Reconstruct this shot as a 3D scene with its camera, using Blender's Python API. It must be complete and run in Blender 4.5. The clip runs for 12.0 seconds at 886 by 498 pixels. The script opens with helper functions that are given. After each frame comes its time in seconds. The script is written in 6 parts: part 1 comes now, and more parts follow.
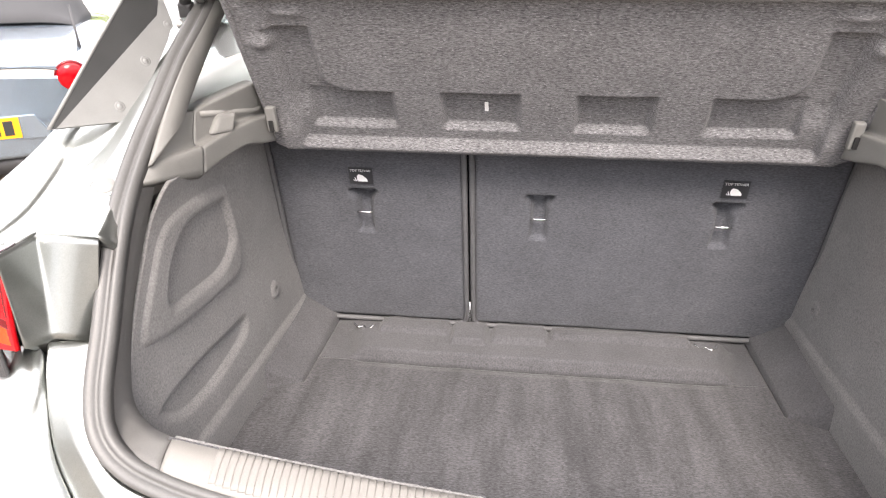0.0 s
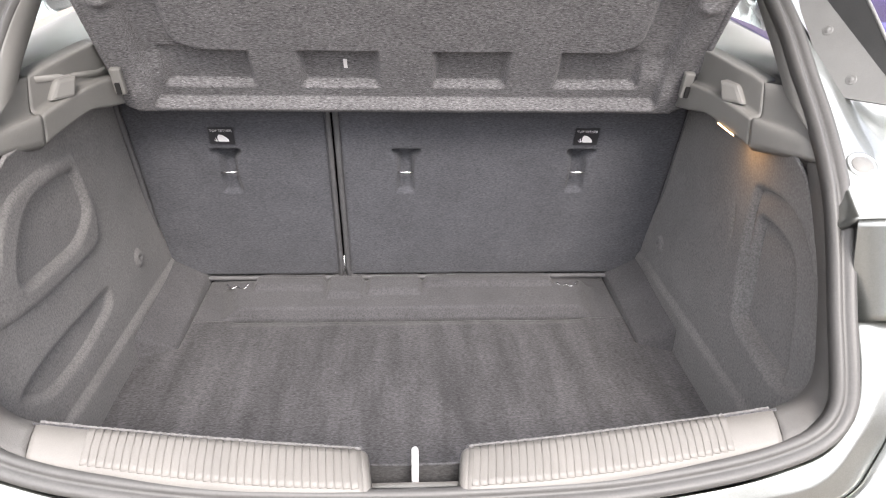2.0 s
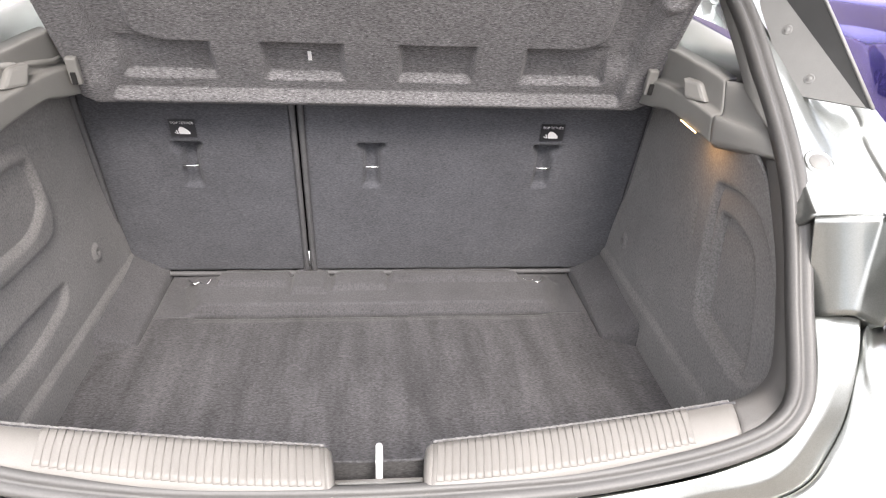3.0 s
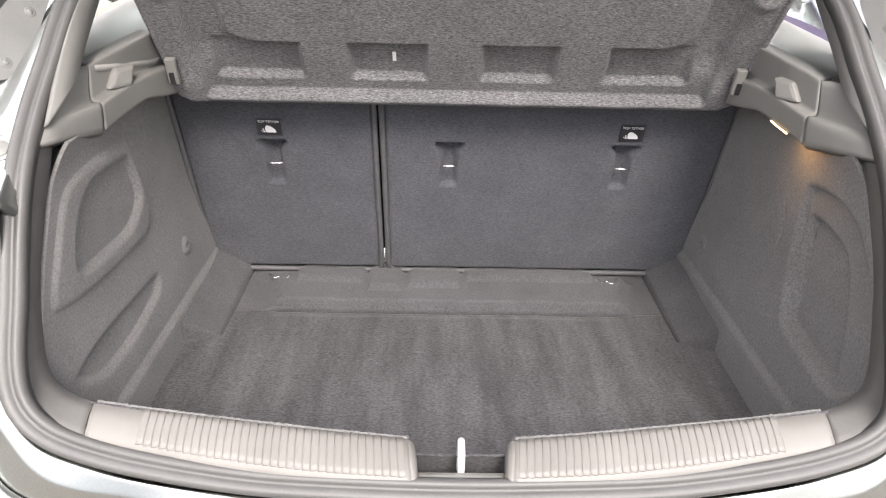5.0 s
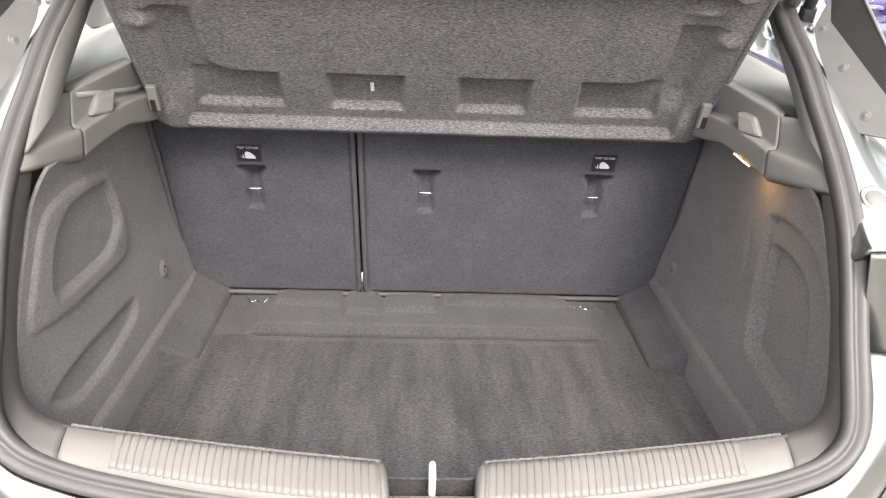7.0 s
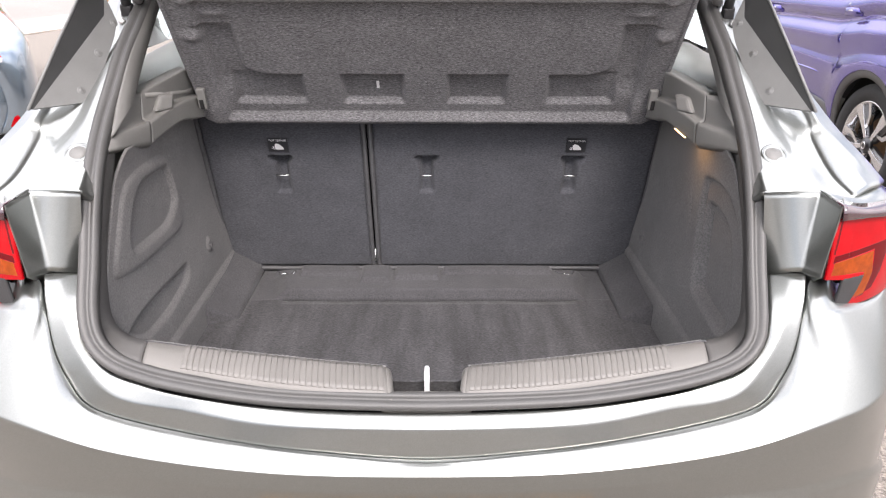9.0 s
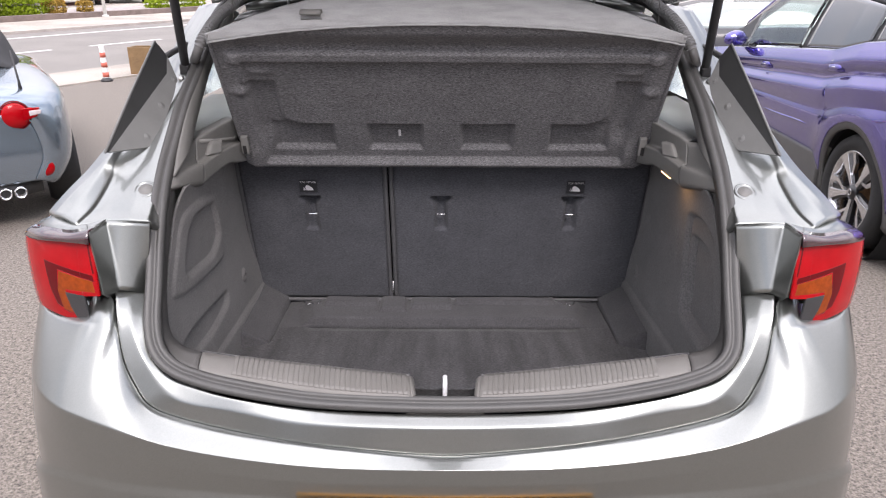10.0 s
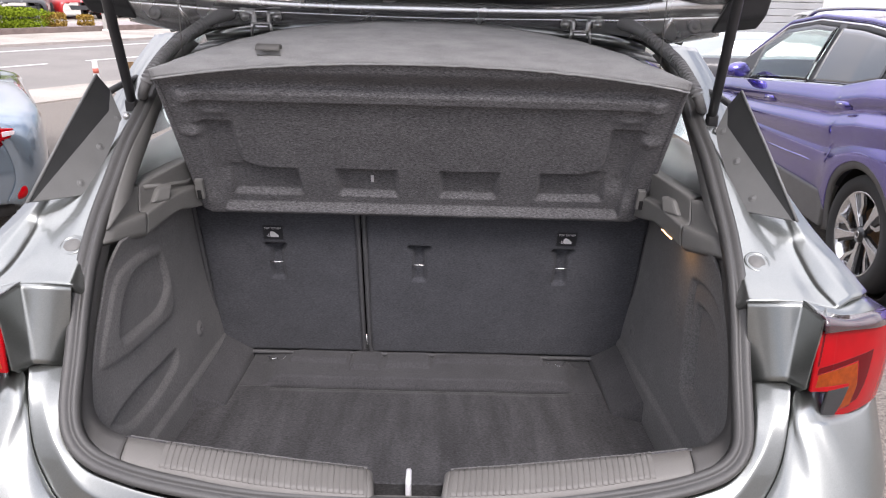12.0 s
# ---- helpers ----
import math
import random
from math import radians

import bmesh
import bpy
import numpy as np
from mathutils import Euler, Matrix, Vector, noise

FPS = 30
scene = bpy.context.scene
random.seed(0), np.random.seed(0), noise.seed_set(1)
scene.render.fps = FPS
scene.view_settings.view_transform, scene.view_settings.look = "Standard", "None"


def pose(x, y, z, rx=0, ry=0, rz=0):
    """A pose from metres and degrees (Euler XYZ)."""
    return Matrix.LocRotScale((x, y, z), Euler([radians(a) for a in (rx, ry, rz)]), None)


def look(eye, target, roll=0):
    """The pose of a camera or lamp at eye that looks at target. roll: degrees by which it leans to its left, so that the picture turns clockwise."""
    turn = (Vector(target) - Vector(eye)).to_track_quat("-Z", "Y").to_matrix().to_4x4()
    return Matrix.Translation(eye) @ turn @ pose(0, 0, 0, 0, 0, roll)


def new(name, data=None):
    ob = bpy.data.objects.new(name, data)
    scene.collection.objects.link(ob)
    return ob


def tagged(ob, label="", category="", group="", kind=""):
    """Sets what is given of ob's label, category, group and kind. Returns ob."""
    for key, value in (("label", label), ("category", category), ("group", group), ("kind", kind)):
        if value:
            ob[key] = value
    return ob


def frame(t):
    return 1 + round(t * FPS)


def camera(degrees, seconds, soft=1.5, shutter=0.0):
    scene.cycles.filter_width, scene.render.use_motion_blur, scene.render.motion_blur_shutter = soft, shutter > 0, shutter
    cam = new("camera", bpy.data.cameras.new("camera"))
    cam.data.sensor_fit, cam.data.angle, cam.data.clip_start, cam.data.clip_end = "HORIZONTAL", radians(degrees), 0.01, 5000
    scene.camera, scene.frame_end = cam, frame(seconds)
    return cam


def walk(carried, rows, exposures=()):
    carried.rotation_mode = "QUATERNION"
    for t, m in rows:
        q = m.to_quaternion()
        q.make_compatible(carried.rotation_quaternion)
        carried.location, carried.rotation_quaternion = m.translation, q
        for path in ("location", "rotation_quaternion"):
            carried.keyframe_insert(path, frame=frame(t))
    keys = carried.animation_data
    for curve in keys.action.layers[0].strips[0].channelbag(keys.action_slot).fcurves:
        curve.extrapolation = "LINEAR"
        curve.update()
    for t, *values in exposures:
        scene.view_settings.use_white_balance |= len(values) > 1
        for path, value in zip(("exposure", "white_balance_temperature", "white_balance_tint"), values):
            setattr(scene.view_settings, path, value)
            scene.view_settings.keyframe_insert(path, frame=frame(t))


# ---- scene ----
cam = camera(65.3, 12.0, 1.15)
EXPOSURES = [(0.0, 1.66, 6950, 16), (1.0, 1.30, 6800, 15), (2.0, 1.34, 6750, 15), (3.0, 1.42, 6800, 15), (3.5, 1.34, 6800, 15), (7.4, 1.30, 6850, 14), (8.4, 1.24, 6750, 15), (9.0, 0.88, 6650, 17), (9.6, 0.40, 6500, 19), (10.5, 0.22, 6500, 19), (12.0, 0.22, 6450, 19)]
PATH = [
    (0, (-0.04, -0.673, 1.401), (-0.272, 1.134, 0.577), -0.2),
    (0.5, (-0.098, -0.681, 1.423), (-0.388, 1.088, 0.535), -0.2),
    (1, (-0.093, -0.682, 1.434), (-0.349, 1.06, 0.485), -0.8),
    (1.5, (-0.05, -0.688, 1.437), (-0.115, 1.064, 0.474), 0.2),
    (2, (-0.012, -0.689, 1.439), (0.097, 1.056, 0.468), 1.4),
    (2.5, (-0.002, -0.686, 1.436), (0.196, 1.05, 0.464), 2.5),
    (3, (-0.007, -0.685, 1.435), (0.194, 1.048, 0.457), 3.0),
    (3.5, (-0.038, -0.683, 1.436), (0.08, 1.052, 0.446), 2.2),
    (3.7, (-0.047, -0.682, 1.436), (0.038, 1.053, 0.445), 1.9),
    (5.3, (-0.043, -0.696, 1.435), (-0.013, 1.05, 0.46), 1.4),
    (5.5, (-0.036, -0.695, 1.435), (0.011, 1.054, 0.466), 1.7),
    (6, (-0.03, -0.7, 1.439), (0.042, 1.058, 0.489), 2.3),
    (6.5, (-0.032, -0.711, 1.446), (0.053, 1.055, 0.511), 2.6),
    (7, (-0.033, -0.716, 1.453), (0.049, 1.058, 0.532), 2.6),
    (8.8, (0.017, -0.963, 1.461), (0.042, 0.827, 0.57), 0.4),
    (9, (0.018, -1.03, 1.477), (0.036, 0.769, 0.602), 0.3),
    (9.5, (-0.011, -1.16, 1.519), (-0.016, 0.685, 0.749), 0.3),
    (10, (-0.009, -1.231, 1.513), (-0.004, 0.626, 0.769), 0.3),
    (10.5, (-0.002, -1.237, 1.504), (0.016, 0.614, 0.749), 0.5),
    (11, (0.003, -1.191, 1.51), (0.021, 0.664, 0.761), 0.8),
    (11.5, (0.006, -1.122, 1.524), (0.023, 0.741, 0.798), 1.2),
    (12, (0.046, -1.018, 1.538), (0.056, 0.857, 0.844), 1.5),
]
walk(cam, [(t, look(eye, target, roll)) for t, eye, target, roll in PATH], EXPOSURES)

# ---- world and sun ----
world = bpy.data.worlds.new("overcast_sky")
scene.world = world
world.use_nodes = True
wn, wl = world.node_tree.nodes, world.node_tree.links
wn.clear()
sky = wn.new("ShaderNodeTexSky")
sky.sky_type, sky.sun_disc = "NISHITA", False
sky.sun_elevation, sky.sun_rotation = radians(47), radians(170)
cloud_noise = wn.new("ShaderNodeTexNoise")
cloud_noise.inputs["Scale"].default_value, cloud_noise.inputs["Detail"].default_value = 2.2, 7
cloud_ramp = wn.new("ShaderNodeValToRGB")
cloud_ramp.color_ramp.elements[0].position, cloud_ramp.color_ramp.elements[1].position = 0.28, 0.55
cloud_mix = wn.new("ShaderNodeMix")
cloud_mix.data_type = "RGBA"
cloud_mix.inputs["B"].default_value = (9.5, 9.7, 10.0, 1)
w_geo = wn.new("ShaderNodeTexCoord")
w_back, w_out = wn.new("ShaderNodeBackground"), wn.new("ShaderNodeOutputWorld")
w_back.inputs["Strength"].default_value = 0.125
wl.new(w_geo.outputs["Generated"], cloud_noise.inputs["Vector"])
wl.new(cloud_noise.outputs["Fac"], cloud_ramp.inputs["Fac"])
wl.new(cloud_ramp.outputs["Color"], cloud_mix.inputs["Factor"])
wl.new(sky.outputs["Color"], cloud_mix.inputs["A"])
w_sep = wn.new("ShaderNodeSeparateXYZ")
w_rise = wn.new("ShaderNodeMapRange")
w_rise.inputs["From Min"].default_value, w_rise.inputs["From Max"].default_value = 0.0, 1.0
w_rise.inputs["To Min"].default_value, w_rise.inputs["To Max"].default_value = 0.45, 2.4
w_grade = wn.new("ShaderNodeVectorMath")
w_grade.operation = "SCALE"
wl.new(w_geo.outputs["Generated"], w_sep.inputs["Vector"])
wl.new(w_sep.outputs["Z"], w_rise.inputs["Value"])
wl.new(cloud_mix.outputs["Result"], w_grade.inputs[0])
wl.new(w_rise.outputs["Result"], w_grade.inputs["Scale"])
wl.new(w_grade.outputs["Vector"], w_back.inputs["Color"])
wl.new(w_back.outputs["Background"], w_out.inputs["Surface"])
sun = new("sun", bpy.data.lights.new("sun", "SUN"))
sun.data.energy, sun.data.angle, sun.data.color = 2.3, radians(22), (1.0, 0.96, 0.90)
sun.matrix_world = look((1.2, -6.6, 7.2), (0, 0, 0))


# ---- materials ----
def material(name, color, rough=0.5, metal=0.0, coat=0.0, coat_ior=1.5, vary=0.0, scale=20.0, bump=0.0, fine=400.0, second=None,
             stretch=(1, 1, 1), flake=0.0, transmission=0.0, ior=1.5, emit=0.0, spec=0.5, sheen=0.0, grain=False, deep=0.002):
    """A procedural surface: base colour varied at two scales, fine relief, roughness variation."""
    m = bpy.data.materials.new(name)
    m.use_nodes = True
    n, l = m.node_tree.nodes, m.node_tree.links
    b = n["Principled BSDF"]
    b.inputs["Base Color"].default_value = (*color, 1)
    b.inputs["Roughness"].default_value, b.inputs["Metallic"].default_value = rough, metal
    b.inputs["Coat Weight"].default_value, b.inputs["Coat Roughness"].default_value = coat, 0.04
    b.inputs["Coat IOR"].default_value = coat_ior
    b.inputs["Transmission Weight"].default_value, b.inputs["IOR"].default_value = transmission, ior
    b.inputs["Specular IOR Level"].default_value = spec
    b.inputs["Sheen Weight"].default_value = sheen
    if emit:
        b.inputs["Emission Color"].default_value, b.inputs["Emission Strength"].default_value = (*color, 1), emit
    co, mp = n.new("ShaderNodeTexCoord"), n.new("ShaderNodeMapping")
    mp.inputs["Scale"].default_value = stretch
    l.new(co.outputs["Object"], mp.inputs["Vector"])
    if vary:
        big, small = n.new("ShaderNodeTexNoise"), n.new("ShaderNodeTexNoise")
        big.inputs["Scale"].default_value, big.inputs["Detail"].default_value = scale, 5
        small.inputs["Scale"].default_value, small.inputs["Detail"].default_value = fine, 2
        l.new(mp.outputs["Vector"], big.inputs["Vector"])
        l.new((mp if grain else co).outputs["Vector" if grain else "Object"], small.inputs["Vector"])
        add = n.new("ShaderNodeMath")
        add.operation = "ADD"
        l.new(big.outputs["Fac"], add.inputs[0])
        l.new(small.outputs["Fac"], add.inputs[1])
        ramp = n.new("ShaderNodeMapRange")
        ramp.inputs["From Min"].default_value, ramp.inputs["From Max"].default_value = 0.65, 1.35
        l.new(add.outputs["Value"], ramp.inputs["Value"])
        mix = n.new("ShaderNodeMix")
        mix.data_type = "RGBA"
        dark = tuple(c * (1 - vary) for c in color)
        light = second or tuple(min(1, c * (1 + vary)) for c in color)
        mix.inputs["A"].default_value, mix.inputs["B"].default_value = (*dark, 1), (*light, 1)
        l.new(ramp.outputs["Result"], mix.inputs["Factor"])
        l.new(mix.outputs["Result"], b.inputs["Base Color"])
        rr = n.new("ShaderNodeMapRange")
        rr.inputs["To Min"].default_value, rr.inputs["To Max"].default_value = max(0.02, rough - 0.08), min(1, rough + 0.08)
        l.new(big.outputs["Fac"], rr.inputs["Value"])
        l.new(rr.outputs["Result"], b.inputs["Roughness"])
    if flake:
        vor = n.new("ShaderNodeTexVoronoi")
        vor.inputs["Scale"].default_value = 900
        l.new(co.outputs["Object"], vor.inputs["Vector"])
        fm = n.new("ShaderNodeMix")
        fm.data_type = "RGBA"
        fm.inputs["A"].default_value = (*(c * (1 - flake) for c in color), 1)
        fm.inputs["B"].default_value = (*(min(1, c * (1 + flake)) for c in color), 1)
        l.new(vor.outputs["Color"], fm.inputs["Factor"])
        l.new(fm.outputs["Result"], b.inputs["Base Color"])
    if bump:
        tex = n.new("ShaderNodeTexNoise")
        tex.inputs["Scale"].default_value, tex.inputs["Detail"].default_value = fine, 3
        l.new((mp if grain else co).outputs["Vector" if grain else "Object"], tex.inputs["Vector"])
        bp = n.new("ShaderNodeBump")
        bp.inputs["Strength"].default_value, bp.inputs["Distance"].default_value = bump, deep
        l.new(tex.outputs["Fac"], bp.inputs["Height"])
        l.new(bp.outputs["Normal"], b.inputs["Normal"])
    return m


def fabric(name, color, rough=0.95, blotch=0.2, blotch_scale=6.0, stretch=(1, 1, 1), fibre=0.45, fibre_scale=260.0, along=(1, 1, 1), lint=0.0, lump=0.3, deep=0.001):
    """Felted carpet: worn blotches, a fine two-tone fibre grain drawn out one way, a few pale stray fibres, soft relief."""
    m = bpy.data.materials.new(name)
    m.use_nodes = True
    n, l = m.node_tree.nodes, m.node_tree.links
    b = n["Principled BSDF"]
    b.inputs["Roughness"].default_value, b.inputs["Specular IOR Level"].default_value = rough, 0.1
    b.inputs["Sheen Weight"].default_value, b.inputs["Sheen Roughness"].default_value = 0.12, 0.6
    co = n.new("ShaderNodeTexCoord")

    def grain(scale, stretched, detail, rough_=0.5):
        mp, tex = n.new("ShaderNodeMapping"), n.new("ShaderNodeTexNoise")
        mp.inputs["Scale"].default_value = stretched
        tex.inputs["Scale"].default_value, tex.inputs["Detail"].default_value, tex.inputs["Roughness"].default_value = scale, detail, rough_
        l.new(co.outputs["Object"], mp.inputs["Vector"])
        l.new(mp.outputs["Vector"], tex.inputs["Vector"])
        return tex.outputs["Fac"]

    def spread(value, lo, hi, to_lo, to_hi):
        r = n.new("ShaderNodeMapRange")
        for key, v in zip(("From Min", "From Max", "To Min", "To Max"), (lo, hi, to_lo, to_hi)):
            r.inputs[key].default_value = v
        l.new(value, r.inputs["Value"])
        return r.outputs["Result"]

    def times(a, c, op="MULTIPLY"):
        node = n.new("ShaderNodeMath")
        node.operation = op
        l.new(a, node.inputs[0])
        l.new(c, node.inputs[1])
        return node.outputs["Value"]

    worn = spread(grain(blotch_scale, stretch, 4, 0.55), 0.3, 0.7, 1 - blotch, 1 + blotch)
    pile = grain(fibre_scale, along, 3, 0.65)
    tone = times(worn, spread(pile, 0.3, 0.7, 1 - fibre, 1 + fibre))
    if lint:
        hair = spread(grain(fibre_scale * 0.9, tuple(a * 1.5 for a in along), 1), 0.66, 0.72, 0.0, lint)
        tone = times(tone, hair, "ADD")
    shade = n.new("ShaderNodeVectorMath")
    shade.operation = "SCALE"
    shade.inputs[0].default_value = color
    l.new(tone, shade.inputs["Scale"])
    l.new(shade.outputs["Vector"], b.inputs["Base Color"])
    bp = n.new("ShaderNodeBump")
    bp.inputs["Strength"].default_value, bp.inputs["Distance"].default_value = lump, deep
    l.new(pile, bp.inputs["Height"])
    l.new(bp.outputs["Normal"], b.inputs["Normal"])
    return m


PAINT = material("grey_metallic_paint", (0.245, 0.257, 0.245), 0.30, 0.88, 1.0, 1.6, flake=0.10)
PAINT_INNER = material("satin_inner_paint", (0.80, 0.80, 0.79), 0.26, 0.85, 0.4, vary=0.06, scale=12)
PAINT_BLUE = material("deep_blue_paint", (0.075, 0.055, 0.33), 0.13, 0.78, 1.0, 1.9, flake=0.15, spec=0.3)
PAINT_STEEL = material("blue_grey_paint", (0.22, 0.27, 0.32), 0.22, 0.72, 1.0, 1.6, flake=0.12)
PAINT_RED = material("red_paint", (0.45, 0.02, 0.02), 0.35, 0.1, 1.0)
PAINT_BLACK = material("dark_grey_paint", (0.05, 0.05, 0.052), 0.4, 0.1, 0.35)
PAINT_SILVER = material("silver_paint", (0.42, 0.43, 0.44), 0.3, 0.7, 1.0)
PAINT_WHITE = material("white_paint", (0.75, 0.75, 0.75), 0.3, 0.0, 1.0)
CARPET = fabric("boot_carpet", (0.061, 0.060, 0.063), blotch=0.34, blotch_scale=3.6, stretch=(6.0, 1.0, 1), fibre=0.50, fibre_scale=240, along=(0.6, 1.3, 1), lint=0.5)
LINING = fabric("side_lining_carpet", (0.150, 0.147, 0.145), blotch=0.10, blotch_scale=9, fibre=0.32, fibre_scale=280, lint=0.2)
FELT = fabric("shelf_felt", (0.128, 0.126, 0.130), blotch=0.10, blotch_scale=14, fibre=0.66, fibre_scale=310, along=(0.45, 1.5, 1.5), lint=1.1)
SHELF_TOP = material("shelf_top_fabric", (0.335, 0.338, 0.338), 0.85, vary=0.2, scale=40, bump=0.7, fine=600, stretch=(0.4, 2, 2), spec=0.2)
SEATBACK = fabric("seat_back_carpet", (0.082, 0.084, 0.094), blotch=0.10, blotch_scale=11, fibre=0.38, fibre_scale=280, along=(0.6, 1, 1.5), lint=0.15)
PIPING = material("piping", (0.10, 0.10, 0.104), 0.6, vary=0.2, scale=60, bump=0.3)
PLASTIC = material("grey_trim_plastic", (0.17, 0.168, 0.16), 0.5, vary=0.1, scale=15, bump=0.25, fine=900)
SILL_MAT = material("sill_plastic", (0.160, 0.153, 0.142), 0.5, vary=0.14, scale=12, bump=0.2, fine=900)
CORNER = material("dark_moulded_plastic", (0.105, 0.102, 0.098), 0.65, vary=0.15, scale=30, bump=0.3, fine=600)
RUBBER = material("seal_rubber", (0.078, 0.077, 0.075), 0.5, vary=0.12, scale=18, bump=0.05, fine=300)
BLACK = material("black_plastic", (0.036, 0.036, 0.038), 0.45, vary=0.25, scale=20, bump=0.2, fine=700)
FAIRING = material("fairing_plastic", (0.17, 0.172, 0.168), 0.45, vary=0.12, scale=18, bump=0.25, fine=800)
HOSE = material("grey_black_rubber", (0.23, 0.228, 0.225), 0.5, vary=0.15, scale=20, bump=0.1, fine=400)
FIN = material("dark_fin_plastic", (0.035, 0.036, 0.036), 0.4, vary=0.2, scale=18, bump=0.2, fine=800)
# near-black for gaps and hollows, their shade put into the colour
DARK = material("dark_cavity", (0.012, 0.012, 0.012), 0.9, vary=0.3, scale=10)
STEEL = material("bright_steel", (0.75, 0.75, 0.75), 0.25, 1.0, vary=0.08, scale=30)
# striker steel made near-white: the sky's reflection is put into the colour
STRIKER = material("striker_sky_pale", (0.85, 0.85, 0.86), 0.3, 0.2, vary=0.05, scale=30)
BOX_CARPET = fabric("wheel_box_carpet", (0.074, 0.073, 0.077), blotch=0.12, blotch_scale=9, fibre=0.32, fibre_scale=260, lint=0.1)
ZINC = material("zinc_steel", (0.68, 0.68, 0.67), 0.35, 0.9, vary=0.15, scale=40)
LENS_RED = material("red_lens", (0.34, 0.001, 0.004), 0.10, 0.0, 0.16, vary=0.12, scale=14, fine=30, spec=0.2)
LENS_DEEP = material("deep_red_lens", (0.10, 0.001, 0.003), 0.12, 0.0, 0.16, spec=0.15)
LENS_TOP = material("dark_lens_top", (0.035, 0.006, 0.012), 0.06, 0.0, 1.0, 1.8, spec=0.6)
LENS_AMBER = material("amber_lens", (0.25, 0.040, 0.003), 0.15, 0.0, 0.16, vary=0.25, scale=40, fine=120, spec=0.2)
CLEAR_LENS = material("clear_lamp_lens", (0.72, 0.60, 0.60), 0.15, 0.0, 1.0, vary=0.15, scale=30)
GLASS = material("window_glass", (0.82, 0.9, 0.86), 0.02, transmission=1.0, ior=1.45)
GLASS_DARK = material("privacy_glass", (0.05, 0.055, 0.06), 0.03, 0.0, 1.0, spec=0.8)
GLASS_CAR = material("car_glass", (0.30, 0.34, 0.33), 0.03, 0.0, 1.0, spec=0.8)
PLATE_YELLOW = material("yellow_plate", (0.72, 0.31, 0.008), 0.35, vary=0.06, scale=10)
PLATE_BAR = material("plate_black", (0.02, 0.02, 0.02), 0.4)
WHITE_INK = material("white_ink", (0.8, 0.8, 0.8), 0.6)
LABEL_BLACK = material("label_black", (0.03, 0.03, 0.034), 0.4)
TYRE = material("tyre_rubber", (0.025, 0.025, 0.025), 0.75, vary=0.3, scale=40, bump=0.4, fine=200)
ALLOY = material("machined_alloy", (0.72, 0.72, 0.73), 0.22, 0.9)
ALLOY_BLACK = material("black_alloy", (0.02, 0.02, 0.022), 0.3, 0.2, 0.6)
CLADDING = material("wheel_arch_cladding", (0.115, 0.112, 0.108), 0.65, vary=0.15, scale=15, bump=0.3, fine=600)
BRASS = material("rusty_brake", (0.20, 0.11, 0.05), 0.7, 0.3, vary=0.4, scale=30)
CHROME = material("chrome", (0.85, 0.85, 0.86), 0.08, 1.0)
LAMP_GLOW = material("boot_lamp_glow", (1.0, 0.62, 0.28), 0.4, emit=4.0)
ASPHALT = material("lot_asphalt", (0.110, 0.096, 0.082), 0.9, vary=0.7, scale=60, bump=1.0, fine=130, second=(0.33, 0.29, 0.25), deep=0.006)
ROAD_MAT = material("road_asphalt", (0.205, 0.19, 0.175), 0.9, vary=0.2, scale=0.8, bump=0.5, fine=120)
PAVING = material("pale_pavement", (0.36, 0.325, 0.285), 0.9, vary=0.45, scale=0.7, bump=0.4, fine=60)
KERB_MAT = material("kerb_stone", (0.40, 0.36, 0.33), 0.9, vary=0.3, scale=3, bump=0.5, fine=50)
LINE_PAINT = material("road_line_paint", (0.72, 0.72, 0.70), 0.8, vary=0.15, scale=6, bump=0.3, fine=80)
HEDGE_MAT = material("hedge_leaf", (0.20, 0.27, 0.015), 0.8, vary=0.5, scale=9, fine=60, spec=0.15)
SHRUB_MAT = material("dry_shrub_leaf", (0.34, 0.22, 0.05), 0.8, vary=0.4, scale=9, fine=60, spec=0.15)
STONE_MAT = material("bed_gravel", (0.34, 0.30, 0.29), 0.95, vary=0.4, scale=4, bump=0.8, fine=40)
BRICK_MAT = material("low_wall", (0.20, 0.155, 0.14), 0.9, vary=0.35, scale=4, bump=0.6, fine=40)
# dull brown of the unseen wall added behind the camera
WALL_MAT = material("unseen_wall_brown", (0.20, 0.165, 0.145), 0.9, vary=0.15, scale=2, bump=0.4, fine=40)
BOARD = material("brown_board", (0.20, 0.125, 0.06), 0.85, vary=0.3, scale=6, bump=0.3, fine=60)
RED_BAND = material("red_band", (0.52, 0.13, 0.09), 0.6, vary=0.2, scale=20)
WHITE_POST = material("white_post", (0.66, 0.66, 0.64), 0.6, vary=0.15, scale=12)
SHUTTER = material("shutter_metal", (0.42, 0.43, 0.44), 0.5, 0.2, vary=0.12, scale=2)
RENDER_WALL = material("pale_wall", (0.68, 0.68, 0.67), 0.85, vary=0.1, scale=1.5, bump=0.2, fine=40)
CABIN = material("cabin_dark", (0.03, 0.03, 0.032), 0.8, vary=0.2, scale=6)


